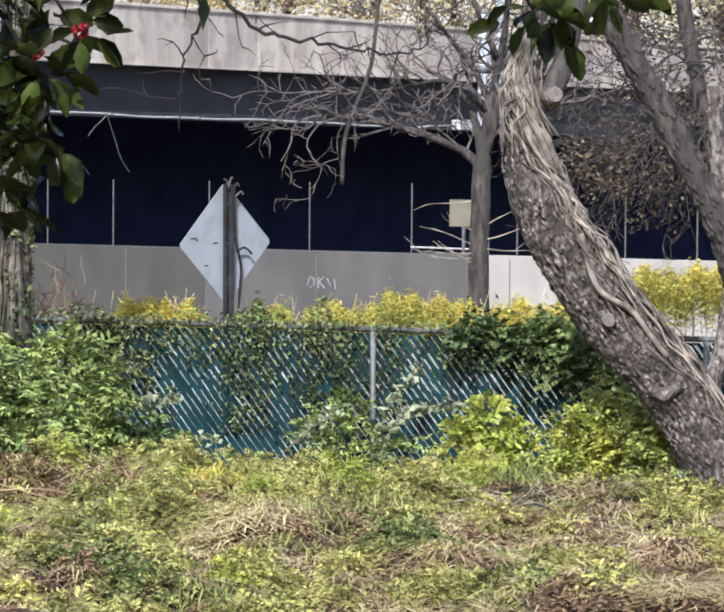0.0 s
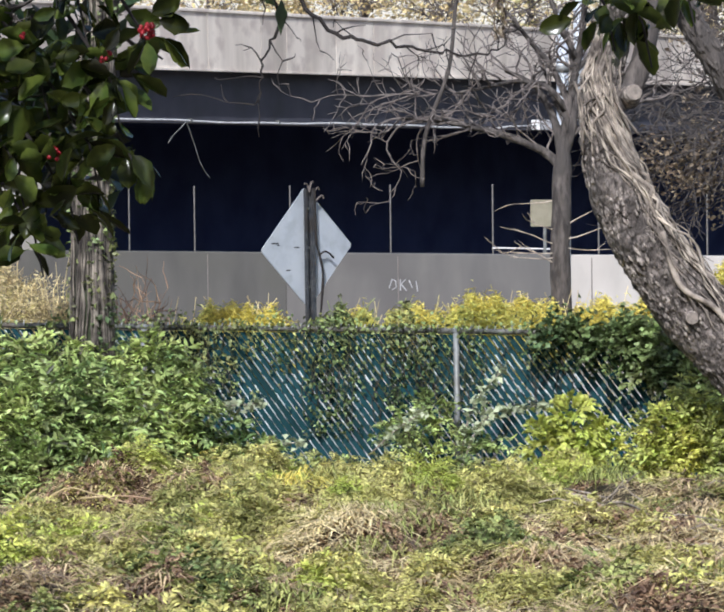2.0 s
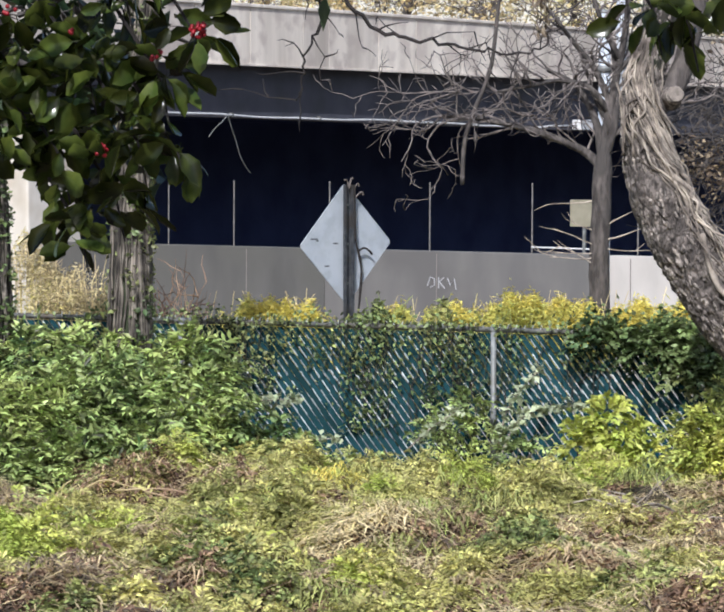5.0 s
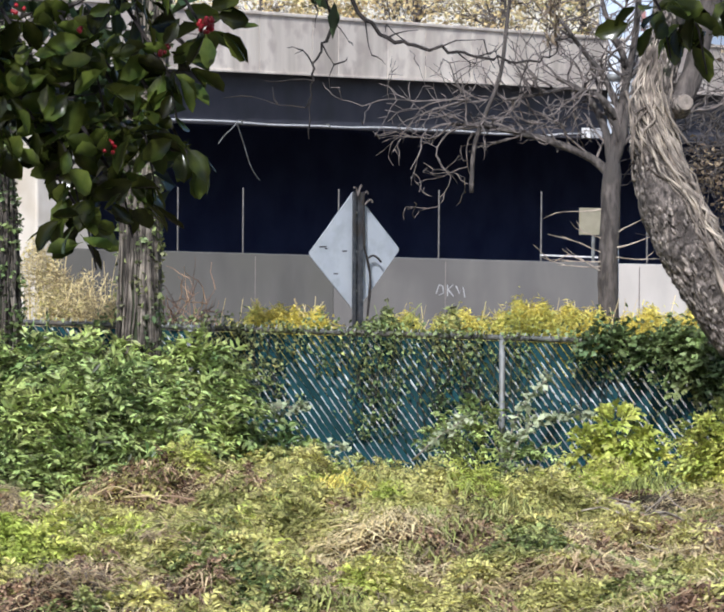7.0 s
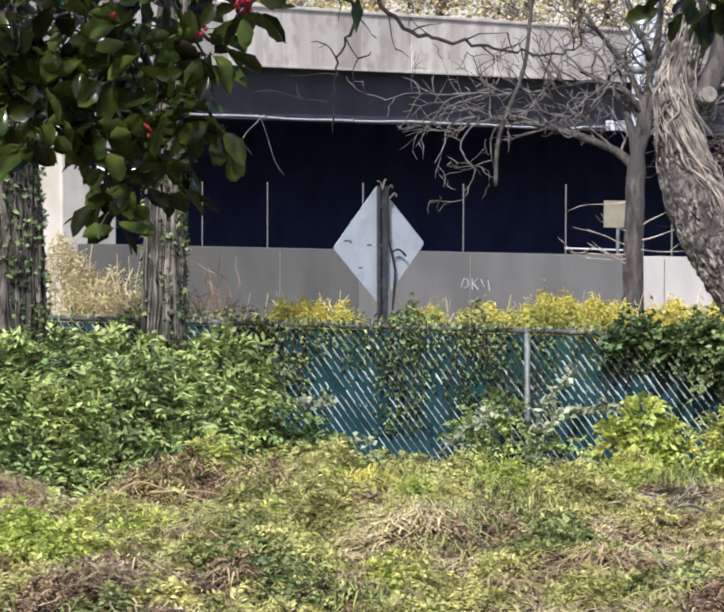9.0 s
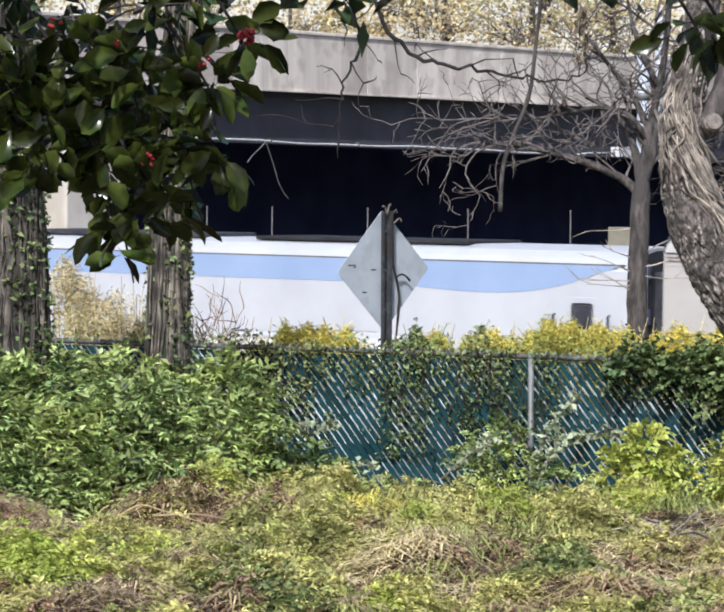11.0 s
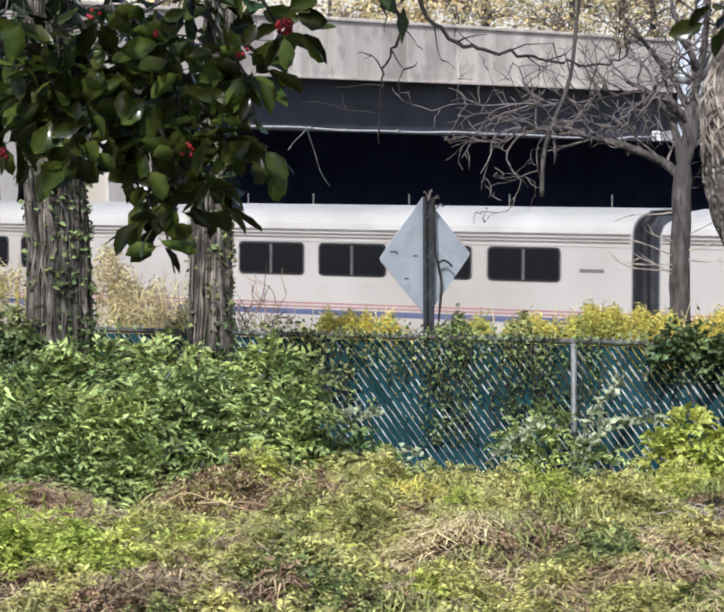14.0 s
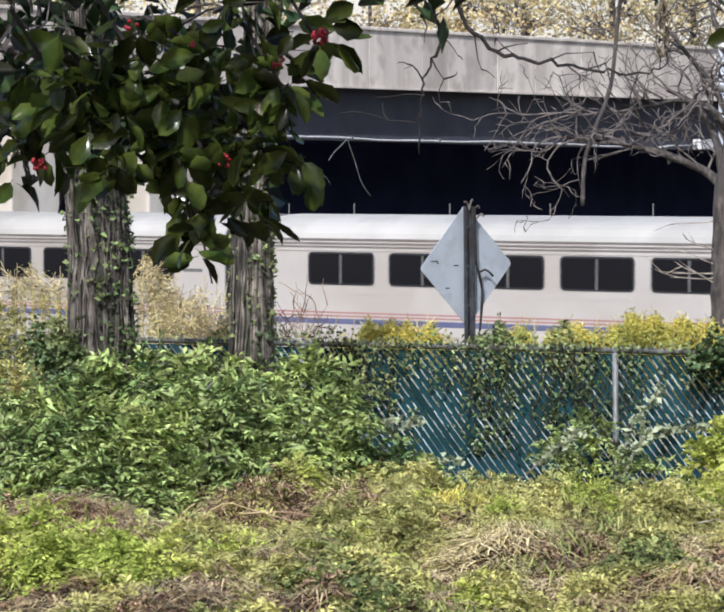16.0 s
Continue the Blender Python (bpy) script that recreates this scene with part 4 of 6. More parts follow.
def build_thin_tree():
    t = thing("bare_tree", "slender bare tree with crooked grey twigs behind the fence", "tree")
    D = 33.5
    trunk = smooth_line(line([(2.70, -1.6), (2.69, 1.15), (2.68, 1.73), (2.70, 2.37), (2.72, 2.81), (2.78, 3.29), (2.89, 3.83), (2.96, 4.26), (3.02, 5.2), (3.1, 6.4)], D), 4)
    n = len(trunk)
    part("trunk", Soup().tube(trunk, [float(np.interp(p[2], [-1.6, 2.3, 2.75, 3.0, 4.2, 6.0], [0.118, 0.105, 0.10, 0.052, 0.036, 0.025])) for p in trunk], 12, rough=0.12), M["bark_dark"], t, smooth=True)
    limbs = [
        ([(2.69, 2.72), (2.56, 2.85), (2.37, 2.95), (2.08, 3.06), (1.79, 3.14), (1.40, 3.22), (1.02, 3.25)], 0.052),
        ([(2.70, 2.82), (2.67, 3.1), (2.57, 3.38), (2.42, 3.60), (2.15, 3.74)], 0.05),
        ([(2.72, 2.78), (2.83, 3.15), (2.86, 3.6), (2.80, 4.1)], 0.05),
        ([(2.78, 3.29), (2.55, 3.55), (2.25, 3.62), (1.95, 3.56), (1.6, 3.50)], 0.032),
        ([(2.80, 3.35), (2.62, 3.75), (2.42, 4.0), (2.2, 4.25), (2.0, 4.5)], 0.034),
        ([(2.9, 3.83), (2.72, 4.15), (2.6, 4.5), (2.55, 4.9)], 0.03),
        ([(2.77, 3.2), (2.66, 3.38), (2.58, 3.62), (2.5, 3.8)], 0.026),
        ([(2.86, 3.7), (3.05, 3.9), (3.3, 4.05), (3.5, 4.3)], 0.028),
        ([(2.72, 2.9), (2.95, 3.15), (3.2, 3.25), (3.6, 3.4)], 0.022),
    ]
    tw = Soup()
    for pts, r in limbs:
        lp = smooth_line([(*p, D + 0.1 * random.uniform(-1, 1) * i) for i, p in enumerate(pts)], 4)
        lw = [G(a[0], a[2], a[1]) for a in lp]
        m = len(lw)
        part("limb", Soup().tube(lw, [r * (1 - 0.75 * i / m) + 0.004 for i in range(m)], 8, rough=0.1), M["bark_dark"], t, smooth=True)
        for i in range(3, m, 1):
            if random.random() < 0.5:
                w = Vector(lw[min(i + 1, m - 1)]) - Vector(lw[i - 1])
                side = Vector((random.gauss(0, 1), random.gauss(0, 0.5), random.gauss(0.1, 1))).normalized()
                twigs(tw, lw[i], w.normalized() + side * 0.9, random.uniform(0.4, 0.85), 0.014, 2, 0.0)
    # long twigs of the low limb, out to the left
    for k in range(8):
        u = 1.0 + random.random() * 1.3
        z = 3.2 + 0.05 * random.random()
        w = Vector(G(-1, random.uniform(-0.3, 0.3), random.uniform(-0.10, 0.5)))
        twigs(tw, G(u, D, z), w, random.uniform(0.6, 1.1), 0.013, 3, 0.0, 0.8)
    for k in range(5):
        u = random.uniform(-0.1, 0.5)
        twigs(tw, G(1.0 + u, D, 3.5), Vector(G(-1, 0, random.uniform(-0.12, 0.25))), random.uniform(0.6, 0.9), 0.012, 3, 0.0, 0.8, 0.4)
    for k in range(14):
        z = random.uniform(3.0, 4.6)
        twigs(tw, G(2.85, D, z), Vector(G(random.uniform(-1, 1), 0, random.uniform(0.2, 1.2))), random.uniform(0.6, 1.2), 0.016, 3, 0.0)
    tagged(part("twig_mass", tw, M["twig"], t), "crooked pale grey twigs", kind="stuff")
    low = Soup()
    for z, s in ((1.75, -1), (1.80, -1), (1.9, -1), (2.05, -1), (2.35, -1), (1.85, 1), (2.1, 1), (1.7, -1), (1.95, 1)):
        twigs(low, G(2.68 + 0.08 * s, D - 0.05, z), Vector(G(s, 0, random.uniform(-0.1, 0.5))), random.uniform(0.3, 0.55), 0.010, 1, 0.0, 0.6, 0.22)
    tagged(part("sucker_mass", low, M["vine"], t), "short pale suckers on the trunk", kind="stuff")


build_thin_tree()


def bark_ridges(soup, pts, radii, count, size):
    """Lumps of bark standing proud of a trunk."""
    for _ in range(count):
        i = random.randrange(1, len(pts) - 1)
        p = Vector(pts[i]) + (Vector(pts[i + 1]) - Vector(pts[i])) * random.random()
        t = (Vector(pts[i + 1]) - Vector(pts[i - 1])).normalized()
        a = t.cross(Vector((random.gauss(0, 1), random.gauss(0, 1), random.gauss(0, 1)))).normalized()
        l = size * random.uniform(0.5, 1.5)
        b = t.cross(a) * random.uniform(-0.25, 0.25)
        q = p + a * radii[i] * 0.985
        soup.tube([q - (t + b) * l, q + a * size * 0.1, q + (t + b) * l], [size * 0.08, size * random.uniform(0.22, 0.42), size * 0.06], 5)


def build_leaning_tree():
    t = thing("leaning_tree", "thick leaning tree wrapped in dry climbing vines", "tree")
    D = 26.5
    c = smooth_line([(2.70, 4.6, D), (2.59, 3.85, D), (2.51, 3.5, D), (2.48, 3.12, D), (2.57, 2.62, D), (2.82, 2.08, D), (3.24, 1.46, D), (3.74, 0.88, D), (4.06, 0.41, D), (4.30, 0.05, D), (4.45, -0.35, D)], 5)
    n = len(c)
    pts = [G(a[0], a[2], a[1]) for a in c]
    rad = [float(np.interp(a[1], [-0.35, 0.1, 0.5, 0.9, 1.5, 2.1, 2.6, 3.1, 3.6, 4.6], [0.38, 0.33, 0.29, 0.275, 0.285, 0.27, 0.235, 0.185, 0.15, 0.12])) for a in c]
    part("trunk", Soup().tube(pts, rad, 28, rough=0.16), M["bark"], t, "grey furrowed bark", smooth=True)
    rg = Soup()
    bark_ridges(rg, pts, rad, 4200, 0.046)
    tagged(part("bark_relief", rg, M["bark"], t), kind="stuff")
    # the second limb, crossing behind
    D2 = 27.2
    l2 = [G(a[0], a[2], a[1]) for a in smooth_line([(3.0, 4.8, D2), (3.18, 4.27, D2), (3.33, 3.91, D2), (3.63, 3.40, D2), (3.94, 2.82, D2), (4.20, 2.34, D2), (4.40, 1.85, D2), (4.5, 1.2, D2), (4.45, 0.4, D2), (4.4, -0.2, D2)], 4)]
    r2 = [float(np.interp(p[2], [-0.2, 1.2, 2.3, 3.4, 4.8], [0.19, 0.15, 0.13, 0.112, 0.09])) for p in l2]
    part("limb", Soup().tube(l2, r2, 16, rough=0.14), M["bark_dark"], t, "dark crossing limb", smooth=True)
    rg = Soup()
    bark_ridges(rg, l2, r2, 650, 0.05)
    tagged(part("bark_relief", rg, M["bark_dark"], t), kind="stuff")
    l3 = [G(a[0], a[2], a[1]) for a in smooth_line([(4.2, 3.4, D2), (4.24, 2.74, D2), (4.32, 2.22, D2), (4.37, 1.73, D2), (4.27, 1.25, D2 - 0.2), (4.15, 0.80, D2 - 0.3), (4.1, 0.2, D2 - 0.3)], 4)]
    part("limb", Soup().tube(l3, [0.07 + 0.01 * i / len(l3) for i in range(len(l3))], 10, rough=0.15), M["bark"], t, smooth=True)
    # branch stubs with sawn faces
    for u, z, du, dz, r, L in ((3.20, 1.45, -0.02, -0.02, 0.055, 0.34), (2.70, 3.27, 0.03, 0.03, 0.070, 0.24)):
        a, b = Vector(G(u, D - 0.05, z)), Vector(G(u + du, D - L, z + dz))
        st = part("branch_stub", Soup().tube([a, (a + b) / 2, b], [r * 1.5, r * 1.1, r], 14, rough=0.05), M["bark"], t, smooth=True)
        e = (b - a).normalized()
        part("cut_face", Soup().tube([b, b + e * 0.006], r * 0.9, 14), M["cut"], st, "pale sawn wood")
    kn = Vector(G(3.66, D - 0.27, 0.83))
    part("burl", Soup().tube([kn + Vector(G(-0.14, 0.02, 0.03)), kn + Vector(G(-0.02, -0.03, -0.02)), kn + Vector(G(0.14, 0, 0.05))], [0.04, 0.065, 0.03], 10, rough=0.5), M["bark"], t, smooth=True)
    # vines that climb the upper flank and wind over the top
    vs = [random.uniform(-0.45, 0.75) for _ in range(40)]
    for k, ph in enumerate(vs):
        v = Soup()
        i0 = next(i for i in range(n) if pts[i][2] < 4.0 - 0.7 * random.random())
        i1 = random.choice([n - 1, n - 4, n - 14, n - 20, n - 26])
        path, r0 = [], random.choice([0.005, 0.006, 0.007, 0.009, 0.011, 0.013])
        w = ph + random.uniform(-0.2, 0.2)
        for i in range(i0, i1):
            tt = (Vector(pts[min(i + 1, n - 1)]) - Vector(pts[max(i - 1, 0)])).normalized()
            right = Vector(G(1, 0, 0))
            a = (right - tt * right.dot(tt)).normalized()
            toward = a.cross(tt)
            if toward.dot(Vector(G(0, -1, 0))) < 0:
                toward = -toward
            up = 1 - i / n
            w += random.gauss(0, 0.10) + 0.04 * (ph - w)
            ang = 0.35 + w + 2.0 * min(max((pts[i][2] - 2.45) / 1.0, 0.0), 1.0) ** 1.3 * (0.55 + 0.45 * ((k * 7) % 10) / 9)
            q = Vector(pts[i]) + (a * math.cos(ang) + toward * math.sin(ang)) * rad[i] * (1.04 + (0.07 + 0.22 * (k % 3 == 0)) * random.random() ** 2)
            path.append(q)
        if len(path) > 4:
            sm = smooth_line(path, 2)
            part("vine", v.tube(sm, [r0 * (1 + 0.25 * math.sin(j * 0.9)) for j in range(len(sm))], 6), M["vine"], t, smooth=True)
    # mossy upper stem, a fork beside it, and cut vine ends that stick up round the bend
    ups = [i for i in range(n) if pts[i][2] > 3.25]
    part("upper_stem", Soup().tube([pts[i] for i in ups], [rad[i] * 1.05 for i in ups], 16, rough=0.2), M["bark_ivy"], t, "dark mossy upper stem", smooth=True)
    fork = [G(a[0], a[2], a[1]) for a in smooth_line([(2.48, 3.05, D - 0.02), (2.62, 3.24, D - 0.02), (2.78, 3.45, D), (2.92, 3.95, D + 0.05), (3.05, 4.6, D + 0.1)], 4)]
    part("fork", Soup().tube(fork, [0.11 - 0.035 * i / len(fork) for i in range(len(fork))], 14, rough=0.16), M["bark_dark"], t, smooth=True)
    for k in range(9):
        u0, z0 = random.uniform(2.28, 2.60), random.uniform(2.95, 3.2)
        lean = random.uniform(-0.12, 0.16)
        l = random.uniform(0.18, 0.42)
        e = [G(u0 + 0.12 - lean, D - 0.17, z0 - 0.25), G(u0, D - 0.20, z0), G(u0 + lean * 0.3 + random.gauss(0, 0.04), D - 0.22, z0 + l * 0.5), G(u0 + lean + random.gauss(0, 0.05), D - 0.19, z0 + l)]
        part("vine_end", Soup().tube(smooth_line(e, 4), random.choice([0.005, 0.006, 0.008, 0.011]), 6), M["vine"], t, smooth=True)
    big = [G(a[0], a[2], a[1]) for a in smooth_line([(2.95, 2.15, D - 0.27), (3.02, 1.85, D - 0.30), (3.12, 1.66, D - 0.33), (3.36, 1.52, D - 0.30), (3.52, 1.32, D - 0.29), (3.68, 1.12, D - 0.27)], 5)]
    part("vine", Soup().tube(big, 0.024, 8), M["vine"], t, "thick pale vine stem", smooth=True)


build_leaning_tree()


def build_ivy_tree(u, D, r, top_u, name_label, seed):
    rnd = random.Random(seed)
    t = thing("ivy_tree", name_label, "tree", "ivy-clad trees by the fence")
    c = smooth_line([(u - 0.02, -0.2), (u, 0.8), (u + 0.02, 1.95), (u + 0.2 * (top_u - u), 2.8), (u + 0.4 * (top_u - u), 3.28), (top_u, 4.6), (top_u + 0.1, 6.0)], 5)
    pts = [G(a[0], D, a[1]) for a in c]
    n = len(pts)
    rad = [r * (1.28 - 0.25 * min(p[2], 2) / 2 - 0.06 * max(p[2] - 2, 0)) for p in pts]
    part("trunk", Soup().tube(pts, rad, 20, rough=0.15), M["bark_ivy"], t, smooth=True)
    for k in range(105):
        v = Soup()
        w = rnd.uniform(0, 2 * math.pi)
        path = []
        for i in range(rnd.randint(0, 4), n - rnd.randint(0, 8)):
            w += rnd.gauss(0, 0.085)
            path.append(Vector(pts[i]) + Vector((math.cos(w), math.sin(w), 0)) * rad[i] * rnd.uniform(1.03, 1.10))
        if len(path) > 4:
            part("vine", v.tube(smooth_line(path, 2), rnd.choice([0.005, 0.006, 0.008, 0.011, 0.016]), 5), M["vine_dark"], t, smooth=True)
    m = 2900
    i = RNG.integers(0, n - 1, m)
    w = RNG.uniform(0, 2 * np.pi, m)
    keep = RNG.random(m) < 0.35 + 0.65 * (np.cos(w - radians(20)) > 0.2)
    i, w = i[keep], w[keep]
    P_, R_ = np.array(pts), np.array(rad)
    f = RNG.random(len(i))[:, None]
    cc = P_[i] * (1 - f) + P_[i + 1] * f + np.stack([np.cos(w), np.sin(w), RNG.uniform(-2.4, 2.4, len(w)) * 0.06], 1) * (R_[i] * RNG.uniform(1.02, 1.3, len(w)))[:, None]
    arrays("ivy", *leaf_arrays(cc, 0.062, 0.045, 0.2), M["ivy"], t, "stuff", "glossy green ivy leaves")


build_ivy_tree(-3.32, 28.6, 0.25, -3.42, "broad trunk clad in dry vines and ivy", 3)
build_ivy_tree(-1.97, 28.9, 0.165, -1.80, "narrower trunk clad in ivy by the fence", 5)


def build_overhang():
    t = bpy.data.objects["leaning_tree"]
    part("bough", Soup().tube(smooth_line([G(2.40, 26.5, 4.4), G(1.6, 25.0, 5.2), G(0.6, 23.2, 5.3), G(-0.15, 22.0, 4.55)], 5), [0.05] * 8 + [0.03] * 8, 8, rough=0.15), M["twig_dark"], t, smooth=True)
    D = 22.0
    s = Soup()
    for pts, r in (([(-0.15, 4.55), (-0.21, 3.93), (-0.17, 3.74), (-0.27, 3.48), (-0.29, 3.30), (-0.33, 3.15)], 0.013),
                   ([(-0.15, 4.55), (-0.02, 3.90), (0.23, 3.64), (0.49, 3.57), (0.74, 3.53), (1.00, 3.49), (1.32, 3.50), (1.42, 3.62)], 0.016)):
        lw = [G(a[0] + random.gauss(0, 0.014), D + random.gauss(0, 0.02), a[1] + random.gauss(0, 0.014)) for a in smooth_line(pts, 5)]
        m = len(lw)
        part("bough", Soup().tube(lw, [r * (1.1 - 0.75 * i / m) for i in range(m)], 8, rough=0.2), M["twig_dark"], t, smooth=True)
        for i in range(4, m, 3):
            twigs(s, lw[i], Vector(G(random.uniform(-0.6, 0.8), 0, random.uniform(-1, 0.3))), random.uniform(0.15, 0.4), 0.007, 1, 0.03)
    tagged(part("twig_mass", s, M["twig_dark"], t), kind="stuff")
    n = 90
    c = np.stack([1.37 + RNG.normal(size=n) * 0.035, 22.0 + RNG.normal(size=n) * 0.05, 3.98 - 0.40 * RNG.random(n)], 1)
    arrays("withered_foliage", *leaf_arrays(GA(c), 0.07, 0.022, 0.1, droop=2.0), M["dulled"], t, "stuff", "withered tan leaves hanging in a bunch")
    st = bpy.data.objects["bare_tree"]
    lw = [G(a[0], 33.4, 2.65 + (a[1] - 2.65) * 1.0) for a in smooth_line([(3.0, 5.0), (2.3, 5.5), (1.75, 5.3), (1.62, 4.51), (1.53, 3.77), (1.36, 3.31), (1.255, 2.98), (1.23, 2.52)], 5)]
    part("stick", Soup().tube(lw, [0.018 + 0.006 * i / len(lw) for i in range(len(lw))], 8, rough=0.15), M["bark_dark"], st, "dead grey stick", smooth=True)


build_overhang()


def build_pole():
    t = thing("steel_pole", "pale galvanised steel pole standing behind the bare tree", "pole")
    q = [G(2.93, 36.0, z) for z in (-1.9, 0.0, 2.5, 4.46)]
    part("shaft", Soup().tube(q, [0.078, 0.075, 0.071, 0.068], 18), M["sign_back"], t, smooth=True)
    part("cap", Soup().ball(G(2.93, 36.0, 4.46), 0.078, 0.5), M["zinc"], t, smooth=True)
    part("clamp", Soup().tube([G(2.93, 36.0, 3.78), G(2.93, 36.0, 3.86)], 0.083, 18), M["zinc"], t, smooth=True)


build_pole()


def build_brush():
    """Tangled bare brush with withered leaves behind the leaning tree."""
    t = thing("bare_brush", "tangled bare brush with a few withered dull leaves", "brush")
    s = Soup()
    for k in range(20):
        u, z = random.uniform(3.3, 5.6), random.uniform(2.5, 4.3)
        twigs(s, G(5.6, 36.5 + random.uniform(-1, 1), z), Vector(G(-1, random.uniform(-0.3, 0.3), random.uniform(-0.35, 0.25))), random.uniform(1.0, 2.0), 0.014, 3, 0.01, 0.6, 0.3)
    tagged(part("twig_mass", s, M["bark_dark"], t), kind="stuff")
    part("stem", Soup().tube(smooth_line(line([(5.9, -1.5), (5.8, 1.5), (5.6, 3.0), (5.3, 4.4), (5.1, 6.0)], 36.5), 4), [0.12] * 5 + [0.09] * 12, 10, rough=0.15), M["bark_dark"], t, smooth=True)
    cl = []
    for k in range(70):
        a = np.array([random.uniform(3.6, 5.6), 35.6 + random.uniform(-0.6, 0.6), 0])
        a[2] = np.clip(random.gauss(2.65, 0.25), 2.1, 3.3)
        cl.append(a + RNG.normal(size=(16, 3)) * (0.10, 0.10, 0.07))
    arrays("withered_foliage", *leaf_arrays(GA(np.concatenate(cl)), 0.075, 0.05, 0.2), M["dulled"], t, "stuff", "withered dull tan leaves")
    cl = []
    for k in range(110):
        a = np.array([random.uniform(4.4, 6.0), 37.5 + random.uniform(-0.6, 0.6), random.uniform(3.1, 5.2)])
        cl.append(a + RNG.normal(size=(14, 3)) * (0.14, 0.2, 0.14))
    arrays("pale_foliage", *leaf_arrays(GA(np.concatenate(cl)), 0.08, 0.05, 0.2), M["dulled"], t, "stuff", "dull dry leaves")


build_brush()


# ---- low growth ----
def clumps(boxes, n, jitter):
    """Leaf centres scattered in little clumps over ellipsoids (u, d, z, ru, rd, rz, weight)."""
    out = []
    for u, d, z, ru, rd, rz, wt in boxes:
        m = int(n * wt)
        c = unit(RNG.normal(size=(m, 3)))
        c[:, 2] = np.abs(c[:, 2]) * np.where(RNG.random(m) < 0.8, 1, -0.6)
        c *= (RNG.uniform(0.62, 1.06, m) ** 0.6)[:, None]
        c = c * (ru, rd, rz) + (u, d, z)
        c = np.repeat(c, 9, 0) + RNG.normal(size=(m * 9, 3)) * jitter
        out.append(c)
    return GA(np.concatenate(out))


def stems(boxes, n, mat, parent):
    s = Soup()
    for u, d, z, ru, rd, rz, wt in boxes:
        for _ in range(int(n * wt)):
            a = random.uniform(0, 6.28)
            k = random.random() ** 0.5
            s.tube([G(u + 0.3 * ru * math.cos(a) * k, d + 0.3 * rd * math.sin(a) * k, max(z - rz * 0.9, -0.1)), G(u + 0.7 * ru * math.cos(a) * k, d + 0.7 * rd * math.sin(a) * k, z + 0.3 * rz), G(u + ru * math.cos(a) * k, d + rd * math.sin(a) * k, z + rz * random.uniform(0.5, 0.95) * (1 - 0.4 * k))], [0.009, 0.006, 0.003], 4)
    part("stem", s, mat, parent)["kind"] = "stuff"


def lobes(boxes, r):
    """Breaks each mound up into many small lobes over its surface."""
    out = []
    for u, d, z, ru, rd, rz, wt in boxes:
        m = max(3, int(2.2 * (ru * rz + ru * rd + rd * rz) / (r * r)))
        for _ in range(m):
            a = unit(RNG.normal(size=(1, 3)))[0]
            k = RNG.uniform(0.55, 1.0)
            q = r * RNG.uniform(0.6, 1.3)
            out.append((u + a[0] * ru * k, d - abs(a[1]) * rd * k * 0.8, z + (abs(a[2]) * 1.35 - 0.45) * rz * k, q, q * 0.8, q * 0.8, wt / m))
    return out


def build_shrub(name, label, boxes, n, size, mat, reach=0.22, pairs=5, slim=0.42, droop=0.5, stem="vine", r=0.22, inner=0.35):
    """A shrub of feathered sprays that spring from lobes and arch outward, over a thinner filling of leaves."""
    t = thing(name, label, "shrub")
    stems(boxes, 26, M[stem], t)
    base, way = [], []
    for u, d, z, ru, rd, rz, wt in lobes(boxes, r):
        m = max(1, int(round(n * wt * RNG.uniform(0.3, 1.7))))
        a = unit(RNG.normal(size=(m, 3)) * (1, 0.8, 0.7) + (0, -0.55, 0.35))
        base.append(np.array([u, d, z]) + a * (ru, rd, rz) * 0.7)
        way.append(a + np.array([0, 0, 0.25]))
    base, way = np.concatenate(base), np.concatenate(way)
    arrays("spray_foliage", *frond_arrays(GA(base), GA(way), reach, size, slim, pairs, droop), mat, t, "stuff")
    arrays("foliage", *leaf_arrays(clumps(lobes(boxes, r), n * inner, 0.07), size, size * slim, 0.6, droop=0.3), mat, t, "stuff")
    # long shoots that stand out of the outline
    shoots, ways = [], []
    for u, d, z, ru, rd, rz, wt in boxes:
        for _ in range(int(26 * wt) + 2):
            a = random.uniform(0.25, math.pi - 0.25)
            shoots.append((u + ru * 0.8 * math.cos(a), d - rd * 0.5 * random.random(), z + rz * 0.78 * math.sin(a)))
            ways.append((math.cos(a) + random.gauss(0, 0.35), random.gauss(-0.2, 0.3), 0.5 * math.sin(a) + random.uniform(0.1, 0.6)))
    arrays("shoot_foliage", *frond_arrays(GA(np.array(shoots)), GA(np.array(ways)), reach * 1.5, size, slim, pairs + 3, droop), mat, t, "stuff")
    return t


build_shrub("bramble_shrub", "broad leafy green bramble mound before the fence", [
    (-3.2, 26.6, 0.25, 1.25, 1.2, 0.66, 1.1), (-2.2, 27.0, 0.3, 0.85, 1.0, 0.66, 0.9), (-2.6, 25.9, 0.05, 1.3, 0.7, 0.30, 0.5), (-1.55, 28.3, 0.35, 0.45, 0.6, 0.55, 0.35), (-4.4, 27.6, 0.35, 0.8, 0.9, 0.6, 0.5), (-2.8, 28.0, 0.75, 0.9, 0.4, 0.42, 0.45), (-1.05, 28.6, 0.08, 0.5, 0.5, 0.36, 0.35), (-0.75, 28.8, -0.12, 0.35, 0.4, 0.22, 0.15), (-2.5, 28.7, 0.85, 0.6, 0.3, 0.28, 0.28), (-1.45, 29.0, 0.62, 0.36, 0.3, 0.42, 0.28)], 640, 0.112, M["shrub"], reach=0.33, slim=0.34, r=0.36, inner=0.22)
